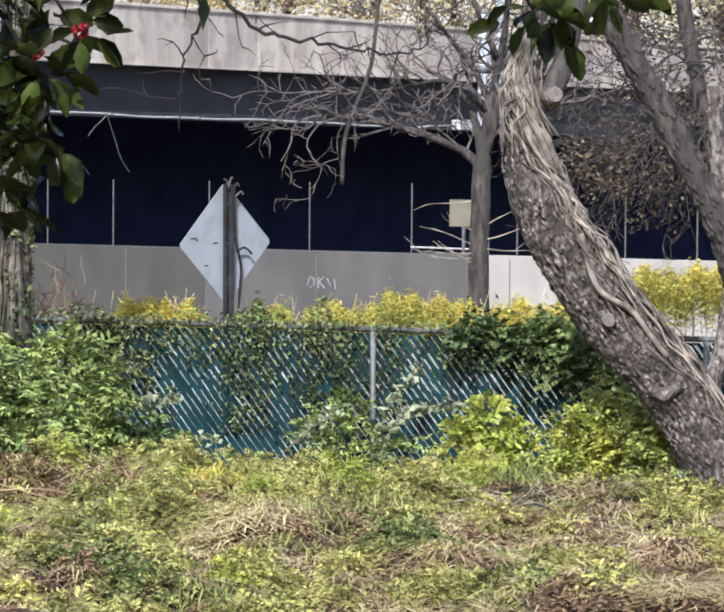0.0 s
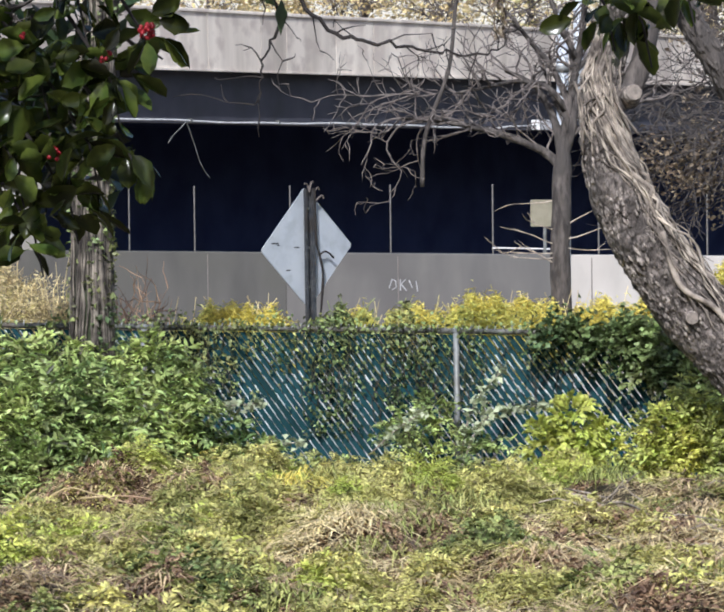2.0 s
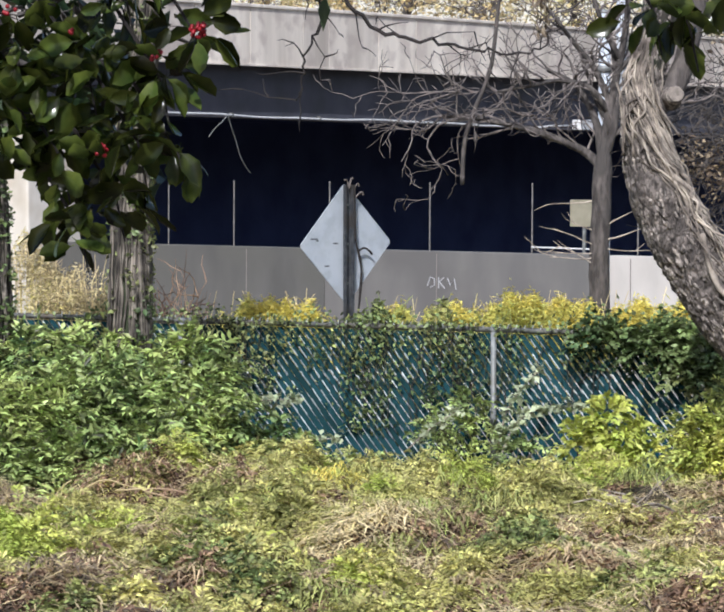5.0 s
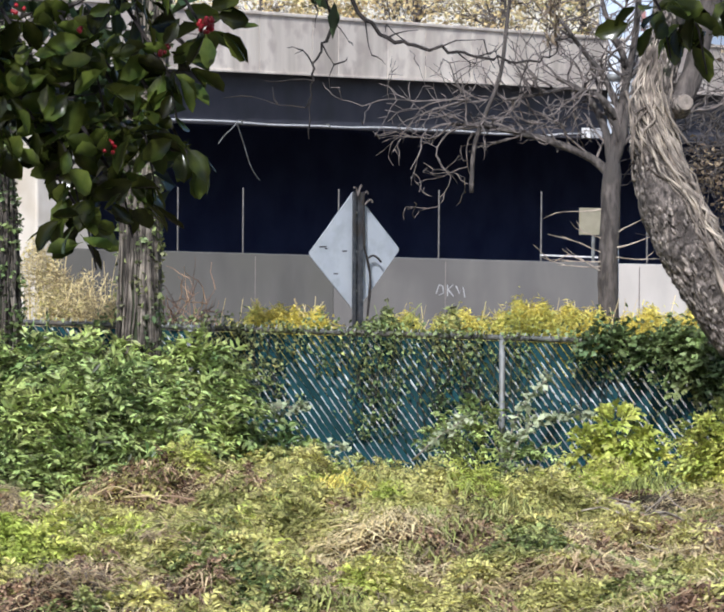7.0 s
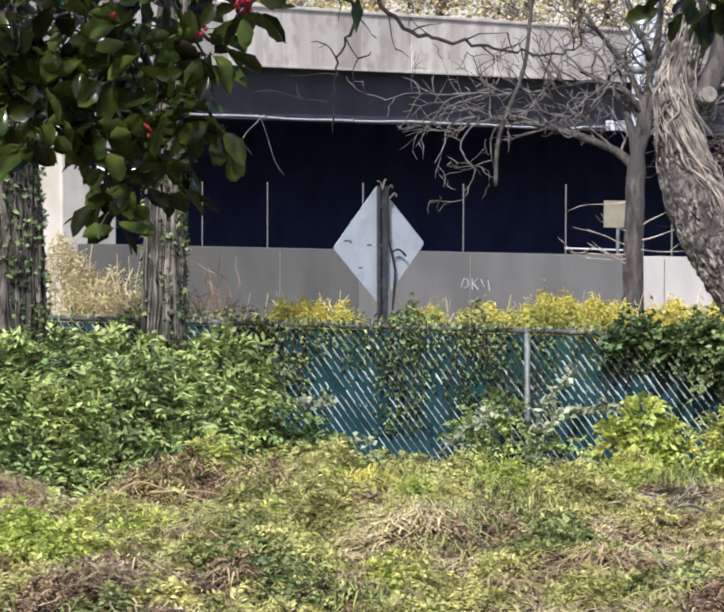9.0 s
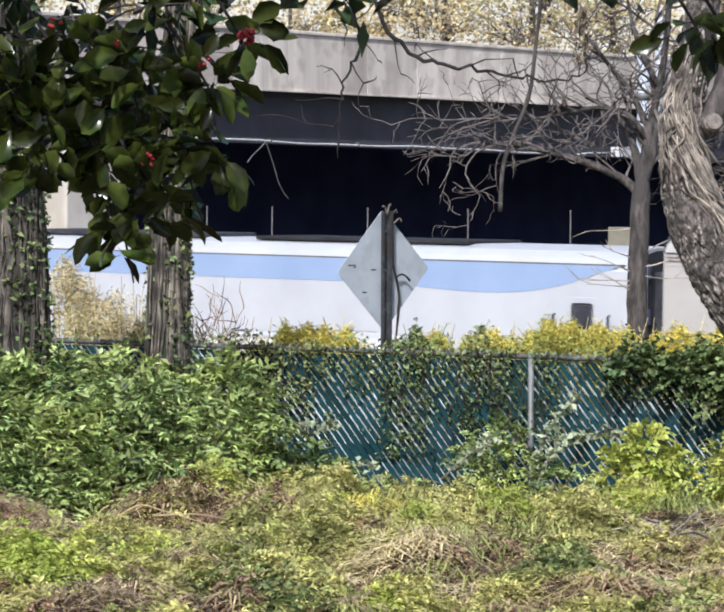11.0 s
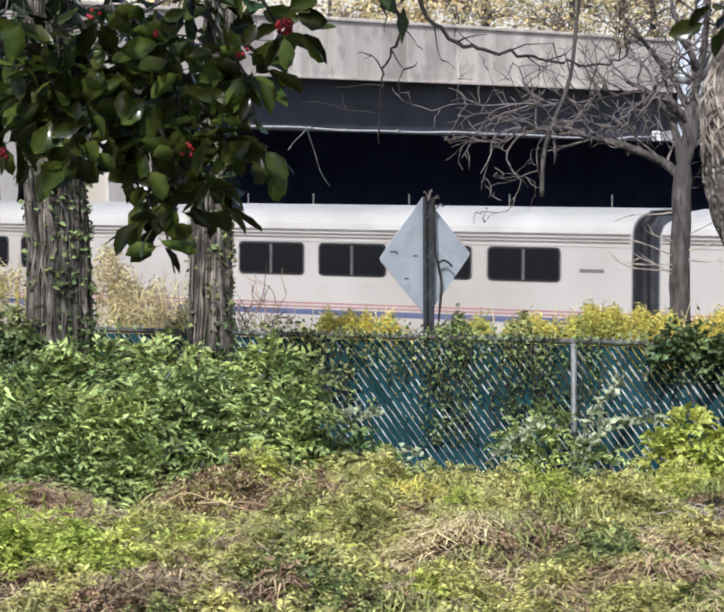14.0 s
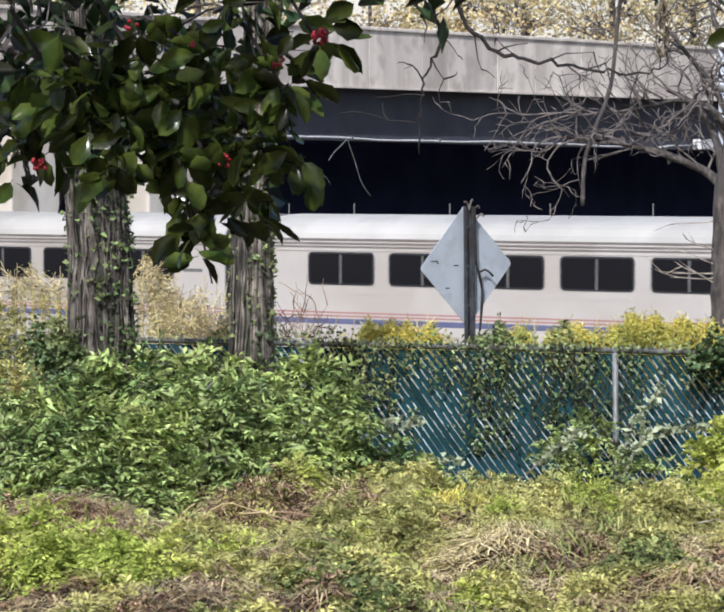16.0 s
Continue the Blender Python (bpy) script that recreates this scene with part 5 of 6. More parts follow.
build_shrub("olive_shrub", "yellowing olive-green shrub at the foot of the leaning tree", [
    (3.28, 27.3, 0.22, 0.42, 0.45, 0.55, 0.8), (3.6, 27.0, 0.12, 0.38, 0.4, 0.42, 0.5), (3.0, 27.9, 0.0, 0.25, 0.3, 0.38, 0.25)], 340, 0.066, M["yellowed"], reach=0.18, inner=0.6, slim=0.5)
build_shrub("lime_weed", "bright lime-green broad-leaved weed before the fence", [(2.38, 28.9, 0.08, 0.17, 0.14, 0.55, 0.8), (2.14, 28.9, 0.18, 0.08, 0.10, 0.20, 0.15), (2.62, 28.8, 0.10, 0.14, 0.15, 0.28, 0.3)], 90, 0.085, M["lime"], reach=0.16, slim=0.55, r=0.14, inner=0.5)
build_shrub("ivy_mound", "dark ivy heaped over the top of the fence", [(3.05, 29.95, 0.95, 0.36, 0.22, 0.24, 0.45), (3.5, 29.8, 0.75, 0.35, 0.25, 0.35, 0.4), (2.5, 30.1, 1.06, 0.25, 0.15, 0.09, 0.14), (3.9, 29.6, 0.5, 0.4, 0.25, 0.5, 0.4)], 330, 0.07, M["ivy"], reach=0.16, slim=0.7, inner=0.9)
build_shrub("fence_weed", "green weeds growing up against the fence", [(0.95, 30.1, 0.10, 0.26, 0.2, 0.34, 0.35), (1.22, 30.2, 0.30, 0.14, 0.12, 0.2, 0.12), (0.1, 30.3, -0.24, 0.5, 0.2, 0.13, 0.14), (-0.6, 30.6, -0.14, 0.3, 0.2, 0.22, 0.16), (1.6, 29.8, -0.08, 0.3, 0.2, 0.25, 0.25)], 170, 0.075, M["shrub"], reach=0.2, slim=0.42, r=0.17, inner=0.3)
build_shrub("side_bush", "yellow-green bush beside the ivy-clad trunk", [(-4.45, 30.3, 0.9, 0.5, 0.4, 0.75, 0.8), (-4.25, 29.6, 0.6, 0.3, 0.3, 0.5, 0.4)], 400, 0.055, M["olive"], reach=0.16, inner=0.6)
build_shrub("trunk_ivy", "dark ivy clump at the foot of the broad trunk", [(-3.75, 28.5, 1.25, 0.16, 0.2, 0.32, 0.5), (-3.55, 28.3, 1.1, 0.2, 0.2, 0.25, 0.4)], 150, 0.055, M["ivy"], reach=0.1, slim=0.7, r=0.12, inner=0.7)


def build_weeds_behind():
    """Weeds on the bank: (u, d, top, half width) of each stand."""
    for name, label, mat, stands, n, size in (
        ("goldenrod", "golden-yellow weeds in sun behind the fence", "gold", [(-0.85, 32.6, 1.33, 0.42), (-0.45, 32.7, 1.36, 0.2), (0.55, 32.7, 1.28, 0.22), (1.1, 32.8, 1.32, 0.22), (2.0, 33.2, 1.40, 0.42), (1.55, 33.0, 1.22, 0.25), (2.35, 33.0, 1.32, 0.25), (3.15, 32.8, 1.32, 0.42), (3.6, 33.0, 1.36, 0.3), (4.9, 33.8, 1.66, 0.75)], 2200, 0.055),
        ("dry_weeds", "pale tan dry weeds behind the fence", "tan", [(-3.0, 33.2, 1.75, 0.35), (-2.65, 33.0, 1.45, 0.3), (-3.3, 33.4, 2.0, 0.16), (-4.6, 33.5, 1.9, 0.4), (-2.35, 32.8, 1.35, 0.25), (-2.95, 32.7, 1.55, 0.3)], 1500, 0.05),
        ("green_weeds", "green weeds in front of the sign post", "weed", [(0.30, 31.6, 1.36, 0.2), (0.95, 31.5, 1.42, 0.13), (0.6, 31.4, 1.18, 0.35), (-1.45, 32.0, 1.18, 0.35), (1.2, 31.3, 1.15, 0.25), (-0.3, 31.6, 1.15, 0.3)], 620, 0.075)):
        t = thing(name, label, "weeds")
        cs = []
        sm = Soup()
        for u, d, top, w in stands:
            m = int(n * (0.4 + w) * (5.0 if mat == "gold" else 1.4))
            x = RNG.normal(size=m) * w * 0.7
            ragged = 0.05 * np.sin(x * 9 + u * 5) + 0.05 * np.sin(x * 23 + u) + 0.05 * RNG.normal(size=m)
            z = top - 0.10 + ragged - np.abs(RNG.normal(size=m)) * (0.14 if mat == "weed" else 0.22) - 0.15 * (x / max(w, 0.1)) ** 2 * 0.5
            cs.append(np.stack([u + x, d + RNG.normal(size=m) * 0.25, z], 1))
            for _ in range(int((70 if mat == "tan" else 24) * w) + 3):
                a = u + random.gauss(0, w * 0.7)
                sm.tube([G(a, d, -0.9), G(a + random.gauss(0, 0.05), d, top - 0.25), G(a + random.gauss(0, 0.12), d, top + random.uniform(-0.2, 0.12))], [0.009, 0.006, 0.004], 4)
        arrays("foliage", *leaf_arrays(GA(np.concatenate(cs)), size * (1.0 if mat == "weed" else 1.4), size * (0.45 if mat == "weed" else 0.26), 0.5), M[mat], t, "stuff")
        part("stem", sm, M["tan"] if mat != "weed" else M["weed"], t)["kind"] = "stuff"
    r = thing("reddish_weed", "reddish dry seed heads behind the fence", "weeds")
    s = Soup()
    for k in range(26):
        u = -1.75 + random.gauss(0, 0.16)
        twigs(s, G(u, 32.5, 0.9), Vector(G(random.uniform(-0.4, 0.4), 0, 1)), random.uniform(0.45, 0.85), 0.007, 1, 0.0)
    part("stem", s, M["brownleaf"], r)["kind"] = "stuff"


build_weeds_behind()


def build_fence_ivy():
    """Ivy that hangs in strands on the fence and runs along its rail."""
    t = thing("fence_ivy", "ivy hanging in strands from the fence rail", "ivy")
    cs = []
    for u0, wid, drop, n in ((-1.05, 0.10, 0.8, 340), (-0.78, 0.12, 0.95, 420), (-0.25, 0.10, 0.5, 200), (0.10, 0.09, 1.1, 420), (0.30, 0.12, 1.1, 420), (0.85, 0.10, 0.8, 320), (1.12, 0.16, 1.0, 620), (1.62, 0.10, 0.9, 240), (2.35, 0.16, 0.45, 320), (-1.5, 0.25, 0.7, 520), (-2.0, 0.3, 0.6, 500), (-0.55, 0.2, 0.3, 260), (0.6, 0.22, 0.25, 260), (-2.6, 0.3, 0.35, 300)):
        dz = RNG.random(n) ** 1.1 * drop
        u = u0 + RNG.normal(size=n) * wid * (0.6 + 0.8 * np.sin(dz * 5 + u0 * 7) ** 2)
        z = rail_z(u) + 0.06 - dz
        off = 0.03 + np.abs(RNG.normal(size=n)) * 0.06
        keep = RNG.random(n) < (0.55 if wid < 0.2 else 0.28)
        cs.append(np.stack([u, fence_d(u) - off, z], 1)[keep])
    # along the rail
    n = 3600
    u = RNG.uniform(-2.6, 3.4, n)
    dens = 0.5 + 0.5 * np.sin(u * 2.3 + 1) * np.sin(u * 5.1)
    u = u[RNG.random(n) < 0.03 + 0.20 * dens]
    cs.append(np.stack([u, fence_d(u) + RNG.normal(size=len(u)) * 0.09, rail_z(u) + 0.02 + np.abs(RNG.normal(size=len(u))) * 0.09], 1))
    arrays("foliage", *leaf_arrays(GA(np.concatenate(cs)), 0.05, 0.036, 0.25, droop=0.6), M["ivy"], t, "stuff", "dull green ivy leaves")
    st = Soup()
    for k in range(90):
        u = random.choice([-1.05, -0.78, 0.1, 0.3, 0.85, 1.12, 1.6, 2.35, -1.5]) + random.gauss(0, 0.12)
        pts, z = [], rail_z(u) + 0.05
        while z > random.uniform(-0.1, 0.7):
            pts.append(fence_point(u, z, 0.03))
            z -= 0.12
            u += random.gauss(0, 0.035)
        if len(pts) > 2:
            st.tube(pts, 0.005, 4)
    part("stem", st, M["bark_ivy"], t)["kind"] = "stuff"


build_fence_ivy()


def build_verge():
    """Grass, straw and small weeds over the verge."""
    t = thing("verge_grass", "matted green and straw-coloured grass on the verge", "grass")
    t["kind"] = "stuff"

    def scatter(n, d0=18.5, d1=31.2, u0=-5.3, u1=5.3):
        d = d0 + (d1 - d0) * RNG.random(n)
        u = (u0 + (u1 - u0) * RNG.random(n)) * (0.55 + 0.45 * (d - d0) / (d1 - d0))
        ok = d < fence_d(u) - 0.1
        return u[ok], d[ok]

    def at(u, d, lift):
        return GA(np.stack([u, d, ground_z(u, d) + lift], 1))

    # zones of the verge: (u, d, half width, half depth)
    brown = [(-1.3, 25.0, 0.8, 0.55), (-1.0, 20.2, 0.6, 0.6), (-2.0, 25.4, 0.7, 0.5), (2.8, 23.2, 1.1, 0.6), (-3.3, 23.0, 0.8, 0.6), (3.4, 21.2, 0.8, 0.6), (1.5, 20.6, 0.6, 0.4), (-0.2, 20.9, 0.4, 0.3)]
    straw = [(3.2, 22.6, 1.1, 1.0), (1.6, 22.4, 1.0, 0.9), (0.2, 22.9, 0.9, 0.9), (1.2, 20.2, 1.1, 0.8), (2.6, 24.9, 0.9, 0.6), (-2.6, 24.2, 0.9, 0.7), (-0.4, 21.5, 0.8, 0.8), (3.6, 20.6, 0.9, 0.9)]
    yellow = [(-1.9, 20.6, 0.9, 0.5), (0.4, 20.4, 0.5, 0.4), (3.6, 20.2, 0.7, 0.5), (-1.6, 22.7, 0.8, 0.7), (-0.5, 26.6, 0.7, 0.7), (-0.8, 24.4, 0.7, 0.7), (0.1, 26.0, 0.7, 0.7), (-1.0, 22.9, 0.7, 0.7), (1.6, 25.4, 0.8, 0.7), (-0.2, 24.3, 0.8, 0.8), (0.9, 23.9, 0.7, 0.6)]
    green = [(-0.6, 20.4, 0.6, 0.6), (0.9, 27.4, 0.7, 0.7), (-2.9, 21.3, 0.8, 0.9), (0.2, 27.9, 0.8, 0.7), (-1.0, 27.4, 0.7, 0.7), (3.8, 25.2, 0.6, 0.6), (1.0, 21.2, 0.5, 0.4), (1.8, 27.5, 0.8, 0.7)]

    def zone(u, d, blobs):
        k = np.zeros(len(u))
        for bu, bd, ru, rd in blobs:
            k = np.maximum(k, np.exp(-((u - bu) / ru) ** 2 - ((d - bd) / rd) ** 2))
        return k

    u, d = scatter(110000, 15.5, 31.2, -6.4, 6.4)
    zb, zs, zy, zg = (zone(u, d, q) for q in (brown, straw, yellow, green))
    r = RNG.random(len(u))
    g = r < 0.03 + 0.16 * np.maximum(zy, zg) - 0.4 * zs
    arrays("green_grass", *blade_arrays(at(u[g], d[g], -0.01), 0.07, 0.005, 1.6), M["grass"], t, "stuff")
    g = ~g & (RNG.random(len(u)) < 0.26 + 0.4 * zs)
    arrays("dry_grass", *blade_arrays(at(u[g], d[g], -0.01), 0.07, 0.0045, 2.4), M["straw"], t, "stuff")

    def hummocks(name, mat, count, per, ru, hz, size, up, blobs, least=0.05):
        cu, cd = scatter(int(count * 1.25), 16.5, 29.4, -5.9, 5.9)
        g = RNG.random(len(cu)) < least + zone(cu, cd, blobs) * 1.2
        cu, cd = cu[g], cd[g]
        k = RNG.uniform(0.5, 1.5, len(cu))
        per = int(per * 1.7)
        cu, cd, k = np.repeat(cu, per), np.repeat(cd, per), np.repeat(k, per)
        a = RNG.normal(size=(len(cu), 2)) * (ru * 0.6 * k)[:, None]
        lift = hz * k * (1 - 0.5 * (cd > fence_d(cu) - 2.6)) * np.exp(-(a ** 2).sum(1) / (ru * ru * k * k)) * RNG.uniform(0.3, 1.25, len(cu)) + 0.01
        arrays(name, *leaf_arrays(at(cu + a[:, 0], cd + a[:, 1] * 1.3, lift), size * 0.85, size * 0.27, up), M[mat], t, "stuff")

    bare = [(-2.0, 20.3, 0.35, 0.3), (0.6, 21.0, 0.3, 0.25), (3.3, 23.0, 0.5, 0.35), (0.0, 24.6, 0.3, 0.3), (-1.4, 25.0, 0.6, 0.7), (-0.7, 25.3, 0.35, 0.4), (2.9, 23.3, 0.7, 0.5), (-1.0, 20.0, 0.5, 0.4), (1.2, 22.4, 0.4, 0.4)]

    def mounds(name, mat, count, per, ru, h, strand, width, blobs, least, clear=0.85):
        """Low mounds of feathery strands that lie over one another."""
        cu, cd = scatter(int(count * 1.25), 16.5, 29.6, -5.9, 5.9)
        g = RNG.random(len(cu)) < (least + zone(cu, cd, blobs) * 1.1) * (1 - clear * zone(cu, cd, bare))
        cu, cd = cu[g], cd[g]
        k = RNG.uniform(0.5, 1.5, len(cu))
        way = unit(RNG.normal(size=(len(cu), 3)) * (1, 1, 0)) * 0.9
        cu, cd, k, way = np.repeat(cu, per), np.repeat(cd, per), np.repeat(k, per), np.repeat(way, per, 0)
        a = RNG.normal(size=(len(cu), 2)) * (ru * 0.55 * k)[:, None]
        low = np.where(cd > fence_d(cu) - 3.0, 0.6, 1.0)
        lift = h * k * low * np.exp(-(a ** 2).sum(1) / (ru * ru * k * k)) * RNG.uniform(0.25, 1.1, len(cu))
        arrays(name, *arch_arrays(at(cu + a[:, 0], cd + a[:, 1] * 1.2, lift), strand * np.ones(len(cu)), 0.03 + 0.03 * RNG.random(len(cu)), width, 1.0, way), M[mat], t, "stuff")

    hummocks("broad_weeds", "weed", 260, 90, 0.16, 0.12, 0.055, 0.35, yellow + green, 0.03)
    hummocks("withered_weeds", "tan", 420, 60, 0.2, 0.08, 0.07, 0.3, straw, 0.05)
    hummocks("fallen_leaves", "brownleaf", 1500, 100, 0.22, 0.06, 0.075, 0.6, brown + bare, 0.22)
    mounds("grass_mounds", "grass", 460, 110, 0.2, 0.12, 0.2, 0.0065, yellow + green, 0.05)
    mounds("straw_mounds", "straw", 900, 100, 0.26, 0.12, 0.34, 0.006, straw + brown, 0.10, 0.4)

    def heap(stand, strands, reach, width, h):
        """Shaggy dead strands that hang down over a dome: (u, d, half width, height) of each."""
        cs, rs = [], []
        for hu, hd, hw, hh in stand:
            m = int(strands * hw / 0.3)
            a = RNG.uniform(0, 2 * np.pi, m)
            k = RNG.random(m) ** 0.6
            cu, cd = hu + hw * k * np.cos(a), hd + hw * k * np.sin(a)
            cs.append(np.stack([cu, cd, ground_z(cu, cd) + hh * np.cos(k * 1.45) * RNG.uniform(0.55, 1.0, m)], 1))
            rs.append(np.stack([np.cos(a), np.sin(a), np.zeros(m)], 1) * 1.1)
        c, w = GA(np.concatenate(cs)), GA(np.concatenate(rs))
        return arch_arrays(c, reach * np.ones(len(c)), h * np.ones(len(c)), width, 1.5, w)

    def tussock(stand, count, leaf, reach, slim, pairs, droop):
        """Rounded stands of feathered sprays: (u, d, half width, height) of each."""
        bs, ws = [], []
        for hu, hd, hw, hh in stand:
            m = int(count * (hw / 0.25) ** 1.3)
            a = RNG.uniform(0, 2 * np.pi, m)
            k = RNG.random(m) ** 0.55
            lump = 0.75 + 0.35 * np.sin(3 * a + hu * 9) * k + 0.2 * RNG.normal(size=m)
            cu, cd = hu + hw * k * np.cos(a), hd + hw * k * np.sin(a)
            bs.append(np.stack([cu, cd, ground_z(cu, cd) + np.maximum(1.25 * hh * np.cos(k * 1.4) * lump, 0.02)], 1))
            ws.append(np.stack([np.cos(a) * (0.3 + k), np.sin(a) * (0.3 + k) - 0.25, 0.75 - 0.35 * k + 0.3 * RNG.normal(size=m)], 1))
        return frond_arrays(GA(np.concatenate(bs)), GA(np.concatenate(ws)), reach, leaf, slim, pairs, droop)

    def scattered(blobs, n, w0, w1, h0, h1):
        """Further small stands strewn over the zones."""
        out = []
        for _ in range(n):
            bu, bd, ru, rd = blobs[RNG.integers(len(blobs))]
            out.append((bu + RNG.normal() * ru * 0.8, min(bd + RNG.normal() * rd * 1.2, 28.6), RNG.uniform(w0, w1), RNG.uniform(h0, h1)))
        return out

    anywhere = [(0.85 * a, 19.2 + 1.5 * b, 0.5, 0.6) for a in range(-4, 6) for b in (-0.4, 0, 1, 2, 3, 4, 5)]
    heaps = [(-1.63, 24.7, 0.62, 0.26), (-0.95, 24.6, 0.45, 0.17), (-1.59, 19.6, 0.24, 0.22), (-0.88, 19.5, 0.20, 0.24), (0.92, 22.9, 0.25, 0.12), (1.78, 22.2, 0.5, 0.15), (2.5, 22.9, 0.6, 0.18), (1.25, 20.8, 0.3, 0.14), (0.51, 20.1, 0.25, 0.13), (-0.07, 21.0, 0.3, 0.13), (3.3, 22.6, 0.5, 0.14), (-2.9, 24.0, 0.5, 0.14), (2.9, 20.8, 0.4, 0.14)]
    arrays("dead_heaps", *heap(heaps, 150, 0.13, 0.006, 0.05), M["brownleaf"], t, "stuff", "brown shaggy dead weeds")
    arrays("dead_leaves", *tussock(heaps + scattered(brown + anywhere, 30, 0.12, 0.3, 0.05, 0.14), 70, 0.045, 0.12, 0.5, 4, 0.9), M["brownleaf"], t, "stuff", "brown crumpled dead leaves")
    arrays("straw_heaps", *heap(heaps + scattered(straw, 34, 0.12, 0.3, 0.06, 0.16), 200, 0.22, 0.0055, 0.07), M["straw"], t, "stuff", "pale bent straw")
    arrays("grey_heaps", *heap(scattered(straw + anywhere, 40, 0.12, 0.3, 0.05, 0.14), 120, 0.16, 0.006, 0.05), M["dulled"], t, "stuff", "grey-brown withered stalks")
    yellows = [(-1.35, 22.7, 0.30, 0.22), (-0.95, 22.4, 0.42, 0.26), (-0.6, 22.9, 0.32, 0.22), (-1.94, 22.7, 0.42, 0.15), (-1.33, 19.9, 0.24, 0.22), (1.43, 19.6, 0.3, 0.16), (2.29, 20.2, 0.3, 0.2), (0.47, 24.0, 0.34, 0.16), (1.74, 25.9, 0.36, 0.2), (3.5, 20.6, 0.4, 0.2), (0.25, 24.7, 0.35, 0.18), (2.35, 27.3, 0.35, 0.2), (-2.7, 22.6, 0.4, 0.16)]
    arrays("yellow_tussocks", *tussock(yellows + scattered(yellow, 40, 0.12, 0.3, 0.12, 0.24) + scattered(anywhere, 75, 0.10, 0.25, 0.08, 0.2), 170, 0.055, 0.20, 0.32, 7, 0.6), M["olive"], t, "stuff", "yellow-green feathery weeds")
    limes = [(-2.05, 20.1, 0.34, 0.30), (-2.45, 20.2, 0.4, 0.34), (-2.9, 20.6, 0.4, 0.34), (-2.35, 21.4, 0.3, 0.18), (2.2, 26.9, 0.3, 0.15), (-0.35, 24.6, 0.2, 0.14)]
    arrays("lime_tussocks", *tussock(limes + scattered(yellow, 12, 0.1, 0.2, 0.1, 0.2), 190, 0.055, 0.20, 0.34, 7, 0.5), M["lime"], t, "stuff", "lime-green feathery weeds")
    herbs = [(-0.36, 24.0, 0.26, 0.18), (-0.58, 19.8, 0.32, 0.26), (1.65, 21.3, 0.22, 0.15), (1.86, 19.7, 0.3, 0.2), (0.81, 27.2, 0.45, 0.28), (-2.15, 22.6, 0.25, 0.15), (0.25, 28.3, 0.45, 0.2), (-0.55, 28.0, 0.45, 0.22), (1.45, 28.0, 0.4, 0.22), (3.7, 25.6, 0.4, 0.25), (-0.9, 27.3, 0.4, 0.2)]
    arrays("herb_tussocks", *tussock(herbs + scattered(green, 26, 0.12, 0.26, 0.1, 0.24) + scattered(anywhere, 14, 0.10, 0.2, 0.08, 0.16), 130, 0.052, 0.16, 0.5, 5, 0.6), M["weed"], t, "stuff", "green leafy herbs")
    # tufts of long bent grass
    for name, mat, stand, reach in (("yellow_tufts", "gold", [(-0.28, 25.6, 0.28, 0.17), (-0.12, 25.8, 0.24, 0.17), (-0.2, 25.5, 0.2, 0.14)], 0.2), ("green_tufts", "grass", [(0.36, 26.2, 0.35, 0.08), (0.36, 21.5, 0.3, 0.06), (0.89, 19.5, 0.25, 0.1), (0.64, 22.5, 0.4, 0.08), (0.05, 22.8, 0.4, 0.08), (1.25, 23.8, 0.4, 0.08), (-0.3, 20.1, 0.3, 0.08), (0.75, 25.2, 0.4, 0.08), (3.9, 25.0, 0.3, 0.12), (-1.6, 26.0, 0.4, 0.06)] + scattered(yellow + green + anywhere, 30, 0.1, 0.25, 0.04, 0.1), 0.17)):
        arrays(name, *heap(stand, 110, reach, 0.0055, 0.13), M[mat], t, "stuff")
    # stalks bent over the dead mound
    for pts in ([(-2.25, 24.4, 0.02), (-1.9, 24.4, 0.27), (-1.65, 24.3, 0.24), (-1.2, 24.2, 0.12)], [(-1.75, 24.2, 0.22), (-1.35, 24.1, 0.24), (-0.95, 24.1, 0.14)], [(2.1, 22.6, 0.08), (2.5, 22.5, 0.17), (2.9, 22.4, 0.12)], [(-2.35, 24.6, 0.0), (-2.2, 24.6, 0.2), (-2.12, 24.6, 0.26)]):
        lw = [G(a[0], a[1], a[2]) for a in smooth_line(pts, 5)]
        part("bent_stalk", Soup().tube(lw, [0.009 - 0.004 * i / len(lw) for i in range(len(lw))], 5), M["straw"], t, smooth=True)
    # taller tufts along the fence foot
    cs = []
    for uu, dd, n in ((-0.35, 28.6, 1600), (0.4, 28.7, 1600), (1.0, 28.6, 1800), (-1.0, 28.3, 1200), (2.6, 28.0, 1500), (3.9, 26.2, 1400), (1.9, 28.0, 1500)):
        cs.append(np.stack([uu + RNG.normal(size=n) * 0.32, dd + RNG.normal(size=n) * 0.5, np.zeros(n)], 1))
    a = np.concatenate(cs)
    a[:, 2] = ground_z(a[:, 0], a[:, 1]) - 0.01
    arrays("tall_grass", *blade_arrays(GA(a), 0.13, 0.005, 1.4), M["grass"], t, "stuff")
    s = Soup()
    for k in range(110):
        uu, dd = random.uniform(1.6, 4.4), random.uniform(21.5, 25.5)
        a = random.uniform(-0.6, 0.6)
        l = random.uniform(0.2, 0.7)
        z = float(ground_z(uu, dd))
        s.tube([G(uu, dd, z + 0.05), G(uu + l * 0.5, dd + a * 0.3, z + 0.12), G(uu + l, dd + a * 0.6, z + 0.06)], 0.006, 4)
    part("fallen_twig", s, M["vine"], t)["kind"] = "stuff"


build_verge()


